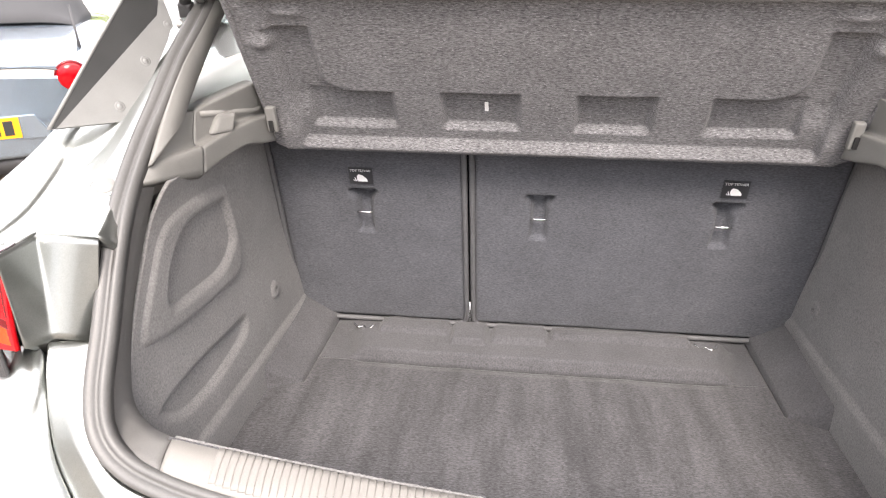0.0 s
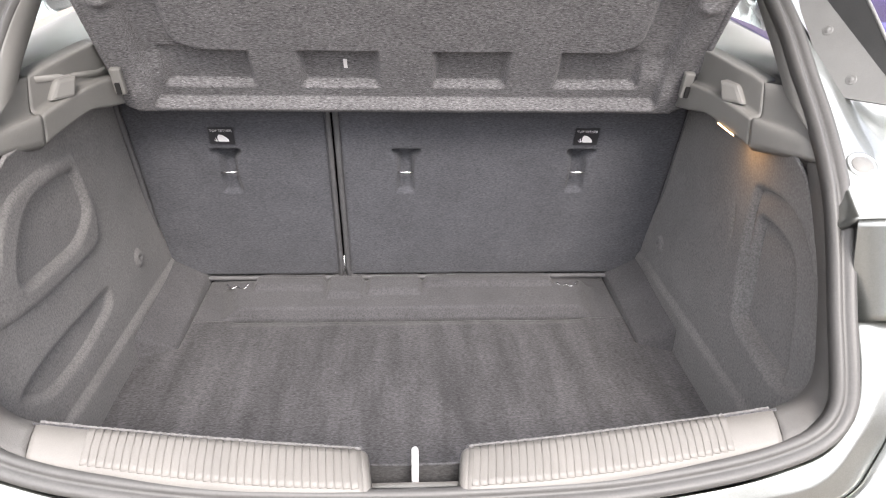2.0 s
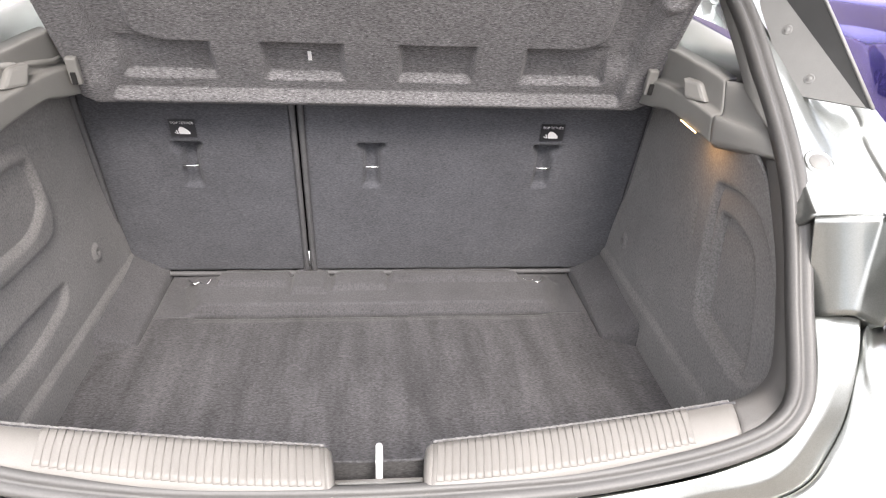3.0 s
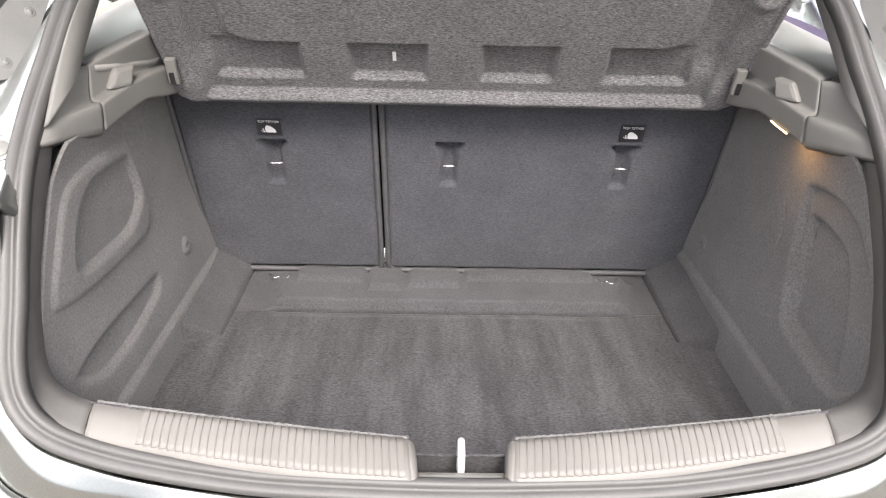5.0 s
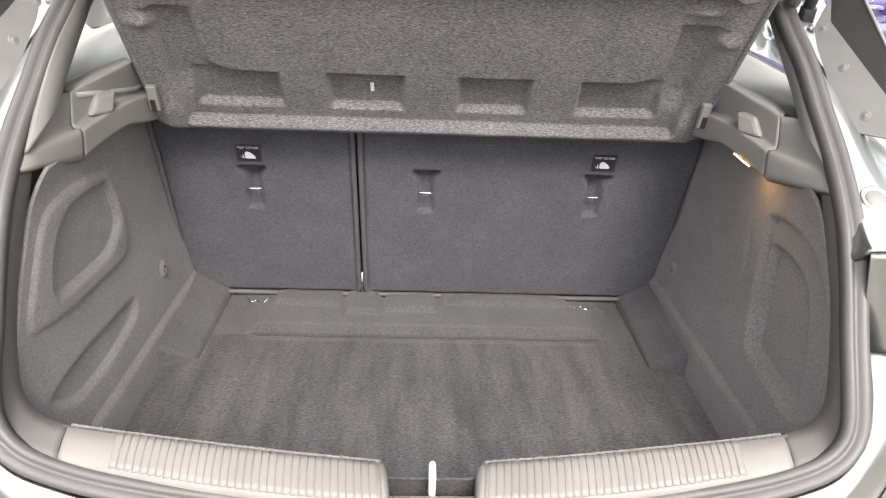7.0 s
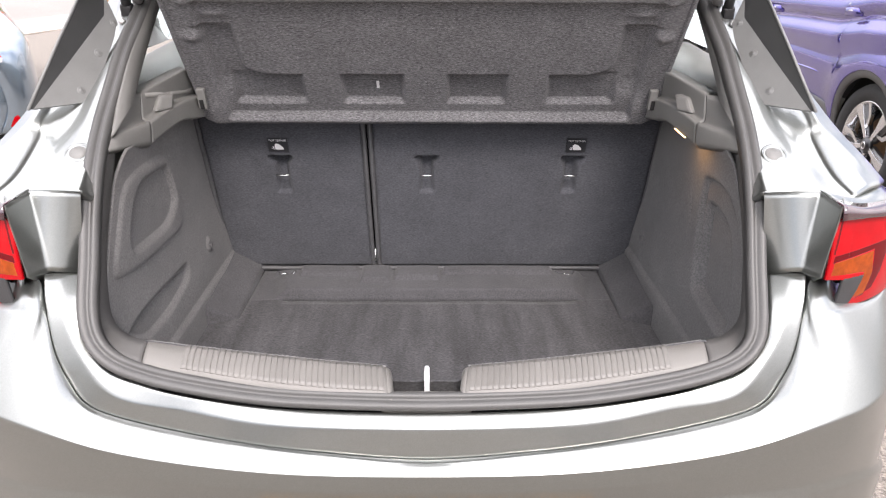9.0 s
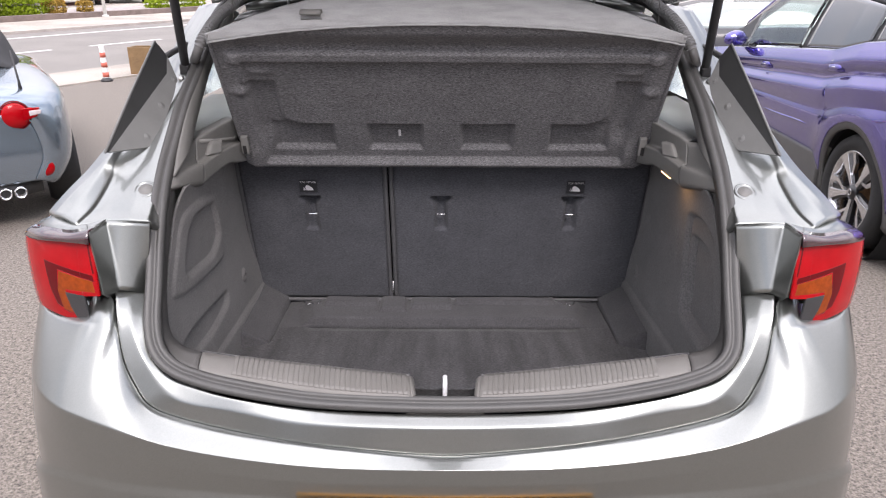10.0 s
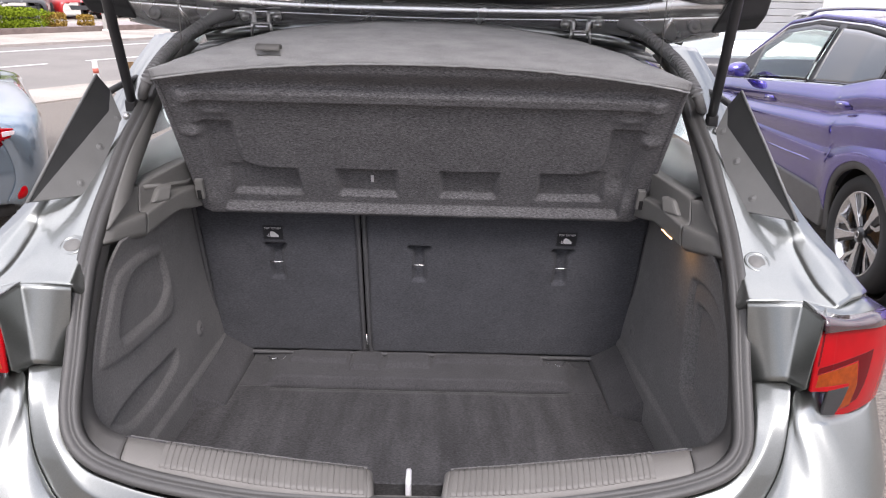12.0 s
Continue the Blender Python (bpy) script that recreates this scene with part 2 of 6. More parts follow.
# ---- mesh helpers ----
def spline(points, n):
    """n points along a smooth curve through the given ones, evenly by length."""
    p = np.array(points, float)
    if len(p) == 2:
        return p[0] + np.linspace(0, 1, n)[:, None] * (p[1] - p[0])
    q = np.vstack([2 * p[0] - p[1], p, 2 * p[-1] - p[-2]])
    out = []
    for i in range(1, len(q) - 2):
        a, b, c, d = q[i - 1], q[i], q[i + 1], q[i + 2]
        for t in np.linspace(0, 1, 12, endpoint=False):
            out.append(0.5 * (2 * b + (c - a) * t + (2 * a - 5 * b + 4 * c - d) * t * t + (3 * b - a - 3 * c + d) * t ** 3))
    out = np.array(out + [p[-1]])
    run = np.r_[0, np.cumsum(np.linalg.norm(np.diff(out, axis=0), axis=1))]
    return np.stack([np.interp(np.linspace(0, run[-1], n), run, out[:, k]) for k in range(3)], 1)


def mesh_of(name, verts, faces, mat, smooth=True):
    me = bpy.data.meshes.new(name)
    me.from_pydata([tuple(map(float, v)) for v in verts], [], faces)
    me.materials.append(mat)
    if smooth:
        me.shade_smooth()
    me.update()
    return me


def grid_mesh(name, rows, mat, smooth=True, flip=False, closed=False):
    rows = [np.asarray(r, float) for r in rows]
    n, m = len(rows), len(rows[0])
    faces = []
    for i in range(n - 1):
        for j in range(m if closed else m - 1):
            k = (j + 1) % m
            f = (i * m + j, i * m + k, (i + 1) * m + k, (i + 1) * m + j)
            faces.append(f[::-1] if flip else f)
    return mesh_of(name, np.vstack(rows), faces, mat, smooth)


def thing(name, label, category, group="", kind="", at=(0, 0, 0)):
    ob = new(name)
    ob.empty_display_size = 0.1
    ob.matrix_world = Matrix.Translation(at)
    return tagged(ob, label, category, group, kind)


def part(name, data, parent, label="", thick=0.0, bevel=0.0, offset=-1.0, segments=2):
    """Links a mesh as one part under a thing or another part; the mesh is in the thing's own space."""
    if isinstance(data, bmesh.types.BMesh):
        bm, data = data, bpy.data.meshes.new(name)
        bm.to_mesh(data)
        bm.free()
    ob = new(name, data)
    ob.parent = parent
    if thick:
        s = ob.modifiers.new("Solidify", "SOLIDIFY")
        s.thickness, s.offset = thick, offset
    if bevel:
        b = ob.modifiers.new("Bevel", "BEVEL")
        b.width, b.segments, b.limit_method, b.angle_limit = bevel, segments, "ANGLE", radians(30)
        b.harden_normals = False
    if label:
        ob["label"] = label
    return ob


def surface(name, rows, mat, parent, n=40, m=14, label="", thick=0.0, flip=False, side=1):
    """A smooth panel through rows of control points; side -1 mirrors it."""
    a = [spline(r, n) for r in rows]
    cols = [spline([r[j] for r in a], m) for j in range(n)]
    if side < 0:
        cols = [c * (-1, 1, 1) for c in cols]
        flip = not flip
    return part(name, grid_mesh(name, cols, mat, flip=flip), parent, label, thick)


def box(name, lo, hi, mat, parent, label="", bevel=0.0, turn=None, smooth=False):
    x0, y0, z0 = lo
    x1, y1, z1 = hi
    v = [(x, y, z) for z in (z0, z1) for x, y in ((x0, y0), (x1, y0), (x1, y1), (x0, y1))]
    if turn is not None:
        v = [tuple(turn @ Vector(p)) for p in v]
    f = [(3, 2, 1, 0), (4, 5, 6, 7), (0, 1, 5, 4), (1, 2, 6, 5), (2, 3, 7, 6), (3, 0, 4, 7)]
    return part(name, mesh_of(name, v, f, mat, smooth), parent, label, bevel=bevel)


def prism(name, outline, lift, mat, parent, label="", bevel=0.0):
    """A closed slab: an outline of points and the vector by which its other face is shifted."""
    p = np.array(outline, float)
    q = p + np.array(lift, float)
    n = len(p)
    faces = [tuple(range(n - 1, -1, -1)), tuple(range(n, 2 * n))]
    faces += [(i, (i + 1) % n, n + (i + 1) % n, n + i) for i in range(n)]
    me = mesh_of(name, np.vstack([p, q]), faces, mat, False)
    bm = bmesh.new()
    bm.from_mesh(me)
    bmesh.ops.recalc_face_normals(bm, faces=bm.faces)
    bm.to_mesh(me)
    bm.free()
    return part(name, me, parent, label, bevel=bevel)


def sweep_mesh(name, path, profile, mat, ref=(0, -0.7, 0.7), radii=None, closed_path=False):
    """A profile (side, out) carried along a path; out points along ref."""
    path = np.asarray(path, float)
    tang = np.gradient(path, axis=0)
    tang /= np.linalg.norm(tang, axis=1)[:, None]
    ref = np.asarray(ref, float) * np.ones_like(path)
    sidev = np.cross(tang, ref)
    sidev /= np.linalg.norm(sidev, axis=1)[:, None]
    out = np.cross(sidev, tang)
    rows = []
    for i, p in enumerate(path):
        r = 1.0 if radii is None else radii[i]
        rows.append([p + r * (a * sidev[i] + b * out[i]) for a, b in profile])
    n, m = len(rows), len(profile)
    me = grid_mesh(name, rows, mat, closed=True, flip=True)
    bm = bmesh.new()
    bm.from_mesh(me)
    bm.verts.ensure_lookup_table()
    if not closed_path:
        bm.faces.new([bm.verts[j] for j in range(m)])
        bm.faces.new([bm.verts[(n - 1) * m + j] for j in range(m - 1, -1, -1)])
    bmesh.ops.recalc_face_normals(bm, faces=bm.faces)
    bm.to_mesh(me)
    bm.free()
    me.shade_smooth()
    return me


def ring(r, n=12):
    return [(r * math.cos(2 * math.pi * k / n), r * math.sin(2 * math.pi * k / n)) for k in range(n)]


def tube(name, path, r, mat, parent, label="", n=10, ref=(0.13, 0.31, 0.9), radii=None):
    return part(name, sweep_mesh(name, path, ring(r, n), mat, ref, radii), parent, label)


def lathe(name, profile, mat, parent, centre, axis="x", label="", n=40, cap=True):
    """Profile of (along, radius) turned round an axis through the centre."""
    rows = []
    for a, r in profile:
        row = []
        for k in range(n):
            c, s = r * math.cos(2 * math.pi * k / n), r * math.sin(2 * math.pi * k / n)
            row.append({"x": (a, c, s), "y": (c, a, s), "z": (c, s, a)}[axis])
        rows.append(np.array(row) + centre)
    me = grid_mesh(name, rows, mat, closed=True)
    bm = bmesh.new()
    bm.from_mesh(me)
    bm.verts.ensure_lookup_table()
    if cap and profile[0][1] > 1e-4:
        bm.faces.new([bm.verts[j] for j in range(n)])
    if cap and profile[-1][1] > 1e-4:
        bm.faces.new([bm.verts[(len(profile) - 1) * n + j] for j in range(n)])
    bmesh.ops.recalc_face_normals(bm, faces=bm.faces)
    bm.to_mesh(me)
    bm.free()
    me.shade_smooth()
    ob = part(name, me, parent, label)
    return ob


def step(a, b, v):
    t = np.clip((np.asarray(v, float) - a) / (b - a), 0, 1)
    return t * t * (3 - 2 * t)


def inside(poly, y, z, round_off=0.03):
    """Signed distance to a rounded convex outline (negative inside)."""
    p = np.array(poly, float)
    c = p.mean(0)
    d = np.full(np.shape(y), -9.0)
    for a, b in zip(p, np.roll(p, -1, axis=0)):
        e = b - a
        nrm = np.array([e[1], -e[0]]) / np.linalg.norm(e)
        if np.dot(c - a, nrm) > 0:
            nrm = -nrm
        h = (np.asarray(y) - a[0]) * nrm[0] + (np.asarray(z) - a[1]) * nrm[1]
        d = np.logaddexp(d / round_off * 3, h / round_off * 3) * round_off / 3
    return d


def stations(points, per):
    """A smooth curve sampled the same number of times between each pair of control points."""
    p = np.array(points, float)
    q = np.vstack([2 * p[0] - p[1], p, 2 * p[-1] - p[-2]])
    out = []
    for i in range(1, len(q) - 2):
        a, b, c, d = q[i - 1], q[i], q[i + 1], q[i + 2]
        for t in np.linspace(0, 1, per, endpoint=False):
            out.append(0.5 * (2 * b + (c - a) * t + (2 * a - 5 * b + 4 * c - d) * t * t + (3 * b - a - 3 * c + d) * t ** 3))
    return np.array(out + [p[-1]])


def creased(points, r=0.004):
    """A polyline whose corners are rounded off tightly and held flat on both sides."""
    p = [np.asarray(v, float) for v in points]
    out = [p[0]]
    for a, m, b in zip(p, p[1:], p[2:]):
        la, lb = np.linalg.norm(a - m) + 1e-9, np.linalg.norm(b - m) + 1e-9
        ua, ub = (a - m) / la, (b - m) / lb
        ra, rb = min(r, 0.2 * la), min(r, 0.2 * lb)
        out += [m + ua * ra * 2.2, m + ua * ra, m + (ua * ra + ub * rb) * 0.25, m + ub * rb, m + ub * rb * 2.2]
    return np.array(out + [p[-1]])


def text_mesh(name, words, size, mat, m, parent):
    cu = bpy.data.curves.new(name, "FONT")
    cu.body, cu.size, cu.extrude = words, size, 0.0002
    cu.align_x, cu.align_y = "CENTER", "CENTER"
    tmp = bpy.data.objects.new(name, cu)
    me = bpy.data.meshes.new_from_object(tmp)
    bpy.data.objects.remove(tmp)
    me.transform(m)
    me.materials.clear()
    me.materials.append(mat)
    return part(name, me, parent)

# ---- ground, road, pavement ----
ROAD_DIR, ROAD_OUT = np.array([0.46, 0.8879]), np.array([-0.8879, 0.46])


def strip(name, n0, n1, z, mat, label, category, h=0.0, along=(-60, 80)):
    """A band along the road between two distances from the origin."""
    c = [ROAD_DIR * a + ROAD_OUT * b for a, b in ((along[0], n0), (along[1], n0), (along[1], n1), (along[0], n1))]
    lo = [(p[0], p[1], z - h) for p in c]
    hi = [(p[0], p[1], z) for p in c]
    faces = [(0, 1, 2, 3)] if not h else [(4, 5, 6, 7), (0, 1, 5, 4), (1, 2, 6, 5), (2, 3, 7, 6), (3, 0, 4, 7)]
    me = mesh_of(name, hi if not h else lo + hi, faces, mat, False)
    return tagged(new(name, me), label, category, kind="structure")


g = 900.0
ground = new("ground", mesh_of("ground", [(-g, -g, 0), (g, -g, 0), (g, g, 0), (-g, g, 0)], [(0, 1, 2, 3)], ASPHALT, False))
tagged(ground, "worn grey-brown asphalt of the car park", "ground", kind="structure")
strip("pavement", 8.65, 9.9, 0.02, PAVING, "pale worn concrete pavement beside the road", "pavement", 0.02)
strip("road", 9.9, 17.3, 0.012, ROAD_MAT, "grey two-lane asphalt road", "road", 0.012)
strip("far_kerb", 17.3, 17.5, 0.08, KERB_MAT, "pale stone kerb on the far side of the road", "kerb", 0.08)
strip("far_pavement", 17.5, 20.6, 0.08, PAVING, "pale pavement on the far side of the road", "pavement", 0.08)
strip("low_wall", 20.6, 20.9, 0.24, BRICK_MAT, "low brown retaining wall behind the pavement", "wall", 0.24)
strip("gravel_bed", 20.9, 23.2, 0.22, STONE_MAT, "stony planting bed behind the low wall", "gravel", 0.22)
strip("edge_line", 16.1, 16.22, 0.017, LINE_PAINT, "white painted line along the road edge", "road marking", 0.004)
for k in range(-3, 8):
    a0 = 9.0 + k * 2.8
    strip("lane_dash", 13.05, 13.16, 0.017, LINE_PAINT, "white painted lane dash on the road", "road marking", 0.004, (a0, a0 + 1.9))
# unseen wall, added behind the camera to shape low light and reflections
wall_box = [(x, y, z) for z in (0, 2.4) for x, y in ((-20, -14.0), (20, -14.0), (20, -14.3), (-20, -14.3))]
tagged(new("unseen_wall_behind", mesh_of("unseen_wall_behind", wall_box, [(3, 2, 1, 0), (4, 5, 6, 7), (0, 1, 5, 4), (1, 2, 6, 5), (2, 3, 7, 6), (3, 0, 4, 7)], WALL_MAT, False)), "unseen plain brown wall added to shape light from behind", "wall", kind="structure")


def leafy(name, label, category, centre, size, mat, count, seed, turn=0.0, leaf=0.05, kind=""):
    """A clump of many small leaves filling a rounded block."""
    rng = np.random.default_rng(seed)
    verts, faces = [], []
    ca, sa = math.cos(turn), math.sin(turn)
    for i in range(count):
        d = rng.normal(size=3)
        d /= np.linalg.norm(d)
        p = np.sign(d) * np.abs(d) ** 0.55 * rng.uniform(0.72, 1.04) * np.array(size) / 2
        p = np.array([p[0] * ca - p[1] * sa, p[0] * sa + p[1] * ca, p[2]]) + centre
        a, b = rng.normal(size=3), rng.normal(size=3)
        a *= leaf / np.linalg.norm(a)
        b *= 0.6 * leaf / np.linalg.norm(b)
        n = len(verts)
        verts += [p - a, p + b, p + a, p - b]
        faces.append((n, n + 1, n + 2, n + 3))
    ob = new(name, mesh_of(name, verts, faces, mat, False))
    return tagged(ob, label, category, kind=kind)


def on_road(a, n, z=0.0):
    p = ROAD_DIR * a + ROAD_OUT * n
    return np.array([p[0], p[1], z])


RT = math.atan2(ROAD_DIR[1], ROAD_DIR[0])
leafy("hedge", "clipped bright green hedge on the low wall", "hedge", on_road(9.5, 21.4, 0.50), (8.8, 0.9, 0.70), HEDGE_MAT, 12000, 3, RT)
leafy("round_shrub", "dry yellow-brown rounded shrub in the planting bed", "shrub", on_road(14.1, 21.4, 0.42), (0.60, 0.6, 0.46), SHRUB_MAT, 1500, 4, RT, 0.04)
leafy("round_shrub", "small olive rounded shrub in the planting bed", "shrub", on_road(15.2, 21.4, 0.38), (0.46, 0.46, 0.38), SHRUB_MAT, 1200, 5, RT, 0.04)
leafy("low_shrub", "low green spreading shrub in the planting bed", "shrub", on_road(19.2, 21.5, 0.36), (2.6, 0.9, 0.35), HEDGE_MAT, 2500, 6, RT)

post = thing("bollard", "leaning red and white striped plastic bollard on the pavement edge", "bollard", at=(-4.93, 9.12, 0))
lathe("post", [(0, 0.045), (0.02, 0.045), (0.5, 0.036), (0.515, 0.03), (0.52, 0.0001)], WHITE_POST, post, (0, 0, 0), "z")
for z0 in (0.06, 0.2, 0.34):
    lathe("red_band", [(z0, 0.0455 - z0 * 0.018), (z0 + 0.07, 0.0455 - (z0 + 0.07) * 0.018)], RED_BAND, post, (0, 0, 0), "z", "red band")
lathe("foot", [(0, 0.085), (0.025, 0.08), (0.05, 0.05)], BLACK, post, (0, 0, 0), "z", "black rubber foot")

pole = thing("sign_post", "thin white sign post in the planting bed across the road", "post", at=(-10.16, 20.74, 0.22))
lathe("post", [(0, 0.05), (2.6, 0.05), (2.61, 0.0001)], WHITE_POST, pole, (0, 0, 0), "z", n=16)
lathe("foot", [(0, 0.10), (0.04, 0.09), (0.05, 0.05)], WHITE_POST, pole, (0, 0, 0), "z", n=16)

crate = thing("wooden_board_box", "brown weathered timber planter box by the roadside", "planter box", at=(-4.66, 9.85, 0))
for k, (lo, hi) in enumerate((((-0.17, -0.12, 0), (0.22, -0.09, 0.42)), ((-0.17, 0.16, 0), (0.22, 0.19, 0.42)), ((-0.17, -0.09, 0), (-0.14, 0.16, 0.42)), ((0.19, -0.09, 0), (0.22, 0.16, 0.42)))):
    box("side_board", lo, hi, BOARD, crate, bevel=0.004)


# ---- the hatchback ----
car = thing("hatchback_car", "grey metallic hatchback with its tailgate raised and boot empty", "car")


def mirrored(points, s):
    return [(s * x, y, z) for x, y, z in points]


def both(half):
    """A full left-to-right line from its right half, which starts on the centre line."""
    return [(-x, y, z) for x, y, z in half[:0:-1]] + list(half)


# body panel under the seal, and the bumper
LIP_A = [(0, -0.062, 0.684), (0.19, -0.06, 0.688), (0.306, -0.057, 0.696), (0.42, -0.052, 0.713), (0.497, -0.043, 0.729), (0.562, -0.027, 0.749), (0.602, 0.001, 0.786), (0.619, 0.032, 0.831), (0.634, 0.105, 0.887)]
LIP_B = [(0.0, -0.086, 0.67), (0.1908, -0.084, 0.6741), (0.3076, -0.076, 0.6784), (0.4234, -0.0642, 0.694), (0.5415, -0.0543, 0.7162), (0.6103, -0.0132, 0.7805), (0.6425, 0.025, 0.8382), (0.66, 0.082, 0.889)]
LIP_C = [(0.0, -0.101, 0.6136), (0.186, -0.099, 0.6283), (0.303, -0.091, 0.639), (0.4176, -0.077, 0.652), (0.5368, -0.0653, 0.6771), (0.5966, -0.0529, 0.6979), (0.6296, -0.0317, 0.7302), (0.6551, -0.0087, 0.7771), (0.6734, 0.0301, 0.8519), (0.684, 0.064, 0.894)]
BUMP_T = [(0.0, -0.104, 0.6166), (0.186, -0.102, 0.6313), (0.303, -0.094, 0.6421), (0.4177, -0.08, 0.6551), (0.5369, -0.0683, 0.6801), (0.5967, -0.0559, 0.7009), (0.6296, -0.0347, 0.7333), (0.6552, -0.0117, 0.7801), (0.6745, 0.0284, 0.8416), (0.690, 0.056, 0.888), (0.724, 0.058, 0.889), (0.760, 0.092, 0.862), (0.806, 0.112, 0.856), (0.86, 0.15, 0.853), (0.9, 0.22, 0.866), (0.905, 0.4, 0.88), (0.9, 0.8, 0.89)]
BUMP_D = [(0.0, -0.134, 0.6052), (0.1856, -0.1311, 0.6039), (0.299, -0.127, 0.6102), (0.4105, -0.122, 0.6211), (0.5257, -0.1169, 0.6414), (0.6312, -0.11, 0.6746), (0.7452, -0.0879, 0.7062), (0.8054, -0.055, 0.716), (0.8588, 0.0, 0.734), (0.915, 0.14, 0.72), (0.918, 0.4, 0.74), (0.912, 0.8, 0.75)]
BUMP_E = [(0.0, -0.124, 0.5189), (0.3061, -0.1199, 0.5228), (0.4213, -0.1151, 0.5276), (0.6616, -0.0974, 0.5405), (0.8081, -0.0582, 0.5465), (0.8827, -0.01, 0.5256), (0.9188, 0.091, 0.5117), (0.93, 0.4, 0.48), (0.915, 0.8, 0.47)]
N = 121
A, B, C = (spline(both(h), N) for h in (LIP_A, LIP_B, LIP_C))
lip_rows = []
for j in range(N):
    a, b, c = A[j], B[j], C[j]
    back = a + (a - b) * 0.35 - np.array([0, 0, 0.01])
    lip_rows.append(creased([back, a, b, c, c + (0, 0.02, -0.03)], 0.0035))
part("rear_panel", grid_mesh("rear_panel", lip_rows, PAINT, flip=True), car, thick=0.003, offset=1.0)


def at_x(points, x):
    """The point of a line at a given distance from the centre line."""
    s_ = spline(points, 200)
    k = int(np.argmax(s_[:, 0] > 0.914)) or 200
    return tuple(np.interp(x, s_[:k, 0], s_[:k, m]) for m in range(3))


D_X = (0, 0.174, 0.282, 0.391, 0.505, 0.565, 0.603, 0.640, 0.680, 0.715, 0.745, 0.775, 0.835, 0.885)
E_X = (0, 0.170, 0.277, 0.385, 0.500, 0.562, 0.603, 0.642, 0.684, 0.720, 0.752, 0.784, 0.838, 0.885)
T = stations(both(BUMP_T), 6)
D = stations(both([at_x(BUMP_D, x) for x in D_X] + BUMP_D[-3:]), 6)
E = stations(both([at_x(BUMP_E, x) for x in E_X] + BUMP_E[-3:]), 6)
def eased(line, reach=5):
    """The line with its small kinks evened out; its ends stay."""
    out = line.copy()
    for i in range(len(line)):
        r = min(reach, i, len(line) - 1 - i)
        out[i] = line[i - r:i + r + 1].mean(0)
    return out


D, E = eased(D), eased(E)
# the crease under the lamp, where the ledge turns down into the bumper's face
ledge = [tuple(np.array(BUMP_T[k]) * (1 - f_) + np.array(at_x(BUMP_D, D_X[k])) * f_) for k, f_ in enumerate((0.4, 0.4, 0.4, 0.38, 0.34, 0.29, 0.24, 0.20, 0.17))]
ledge += [ (0.683, 0.013, 0.8385), (0.709, 0.014, 0.8435), (0.738, 0.018, 0.8445), (0.80, 0.053, 0.834), (0.862, 0.104, 0.839), (0.903, 0.19, 0.855), (0.909, 0.4, 0.868), (0.905, 0.8, 0.87)]
M = stations(both(ledge), 6)
bumper_rows = []
for t, m_, d, e in zip(T, M, D, E):
    w = np.array([d[0] * 0.35, -0.22 + 0.3 * abs(d[0]), 0])
    w /= np.linalg.norm(w)
    corner = step(0.58, 0.74, abs(d[0]))
    low_ridge = 0.3 + 0.7 * step(0.20, 0.55, abs(d[0]))
    swell = 0.5 * (m_ + d) + w * 0.008 * corner + np.array([0, 0, 0.008 * corner])
    upper = creased([t, m_, m_ * 0.82 + swell * 0.18], 0.004)
    lower = [m_ * (1 - v) ** 2 + swell * 2 * v * (1 - v) + d * v * v for v in (0.25, 0.4, 0.55, 0.7, 0.82, 0.92)]
    face = creased([lower[-1], d, d * 0.55 + e * 0.45 + w * 0.005, e - w * 0.003 * low_ridge, e + w * 0.013 * low_ridge + (0, 0, -0.020), e + w * 0.018 * low_ridge + (0, 0, -0.10)], 0.004)
    bumper_rows.append(np.vstack([[t + (0, 0.02, -0.035)], [t + (0, 0.003, -0.003)], upper, lower, face[1:], [e - w * 0.02 + (0, 0, -0.2)], [e - w * 0.12 + (0, 0, -0.29)]]))
bumper = part("bumper", grid_mesh("bumper", bumper_rows, PAINT, flip=True), car, "grey metallic painted rear bumper", thick=0.003, offset=1.0)
plate = part("number_plate", mesh_of("number_plate", [(-0.305, 0, -0.06), (0.305, 0, -0.06), (0.305, 0, 0.06), (-0.305, 0, 0.06)], [(0, 1, 2, 3)], PLATE_YELLOW, False), car, "yellow number plate", thick=0.006, bevel=0.004)
plate.location, plate.rotation_euler = (0.0, -0.138, 0.460), (radians(-4), 0, 0)
for x in (-0.215, -0.145, -0.082, -0.028, 0.058, 0.128, 0.198):
    bar = part("plate_bar", mesh_of("plate_bar", [(x - 0.024, -0.003, -0.04), (x + 0.024, -0.003, -0.04), (x + 0.024, -0.003, 0.04), (x - 0.024, -0.003, 0.04)], [(0, 1, 2, 3)], PLATE_BAR, False), plate, thick=0.001)

# weatherstrip round the boot opening
SEAL = [(0, -0.052, 0.702), (0.2, -0.05, 0.707), (0.306, -0.047, 0.715), (0.42, -0.039, 0.731), (0.50, -0.028, 0.746), (0.556, -0.014, 0.764),
        (0.590, 0.005, 0.795), (0.604, 0.035, 0.840), (0.61, 0.085, 0.905), (0.617, 0.145, 0.985), (0.622, 0.2, 1.046), (0.632, 0.285, 1.102),
        (0.637, 0.375, 1.157), (0.638, 0.46, 1.215), (0.632, 0.545, 1.27), (0.615, 0.65, 1.36), (0.585, 0.74, 1.428), (0.5, 0.80, 1.463),
        (0.3, 0.82, 1.475), (0, 0.825, 1.48)]
seal_path = spline(both(SEAL), 260)
RIGHT_IN = 0.010
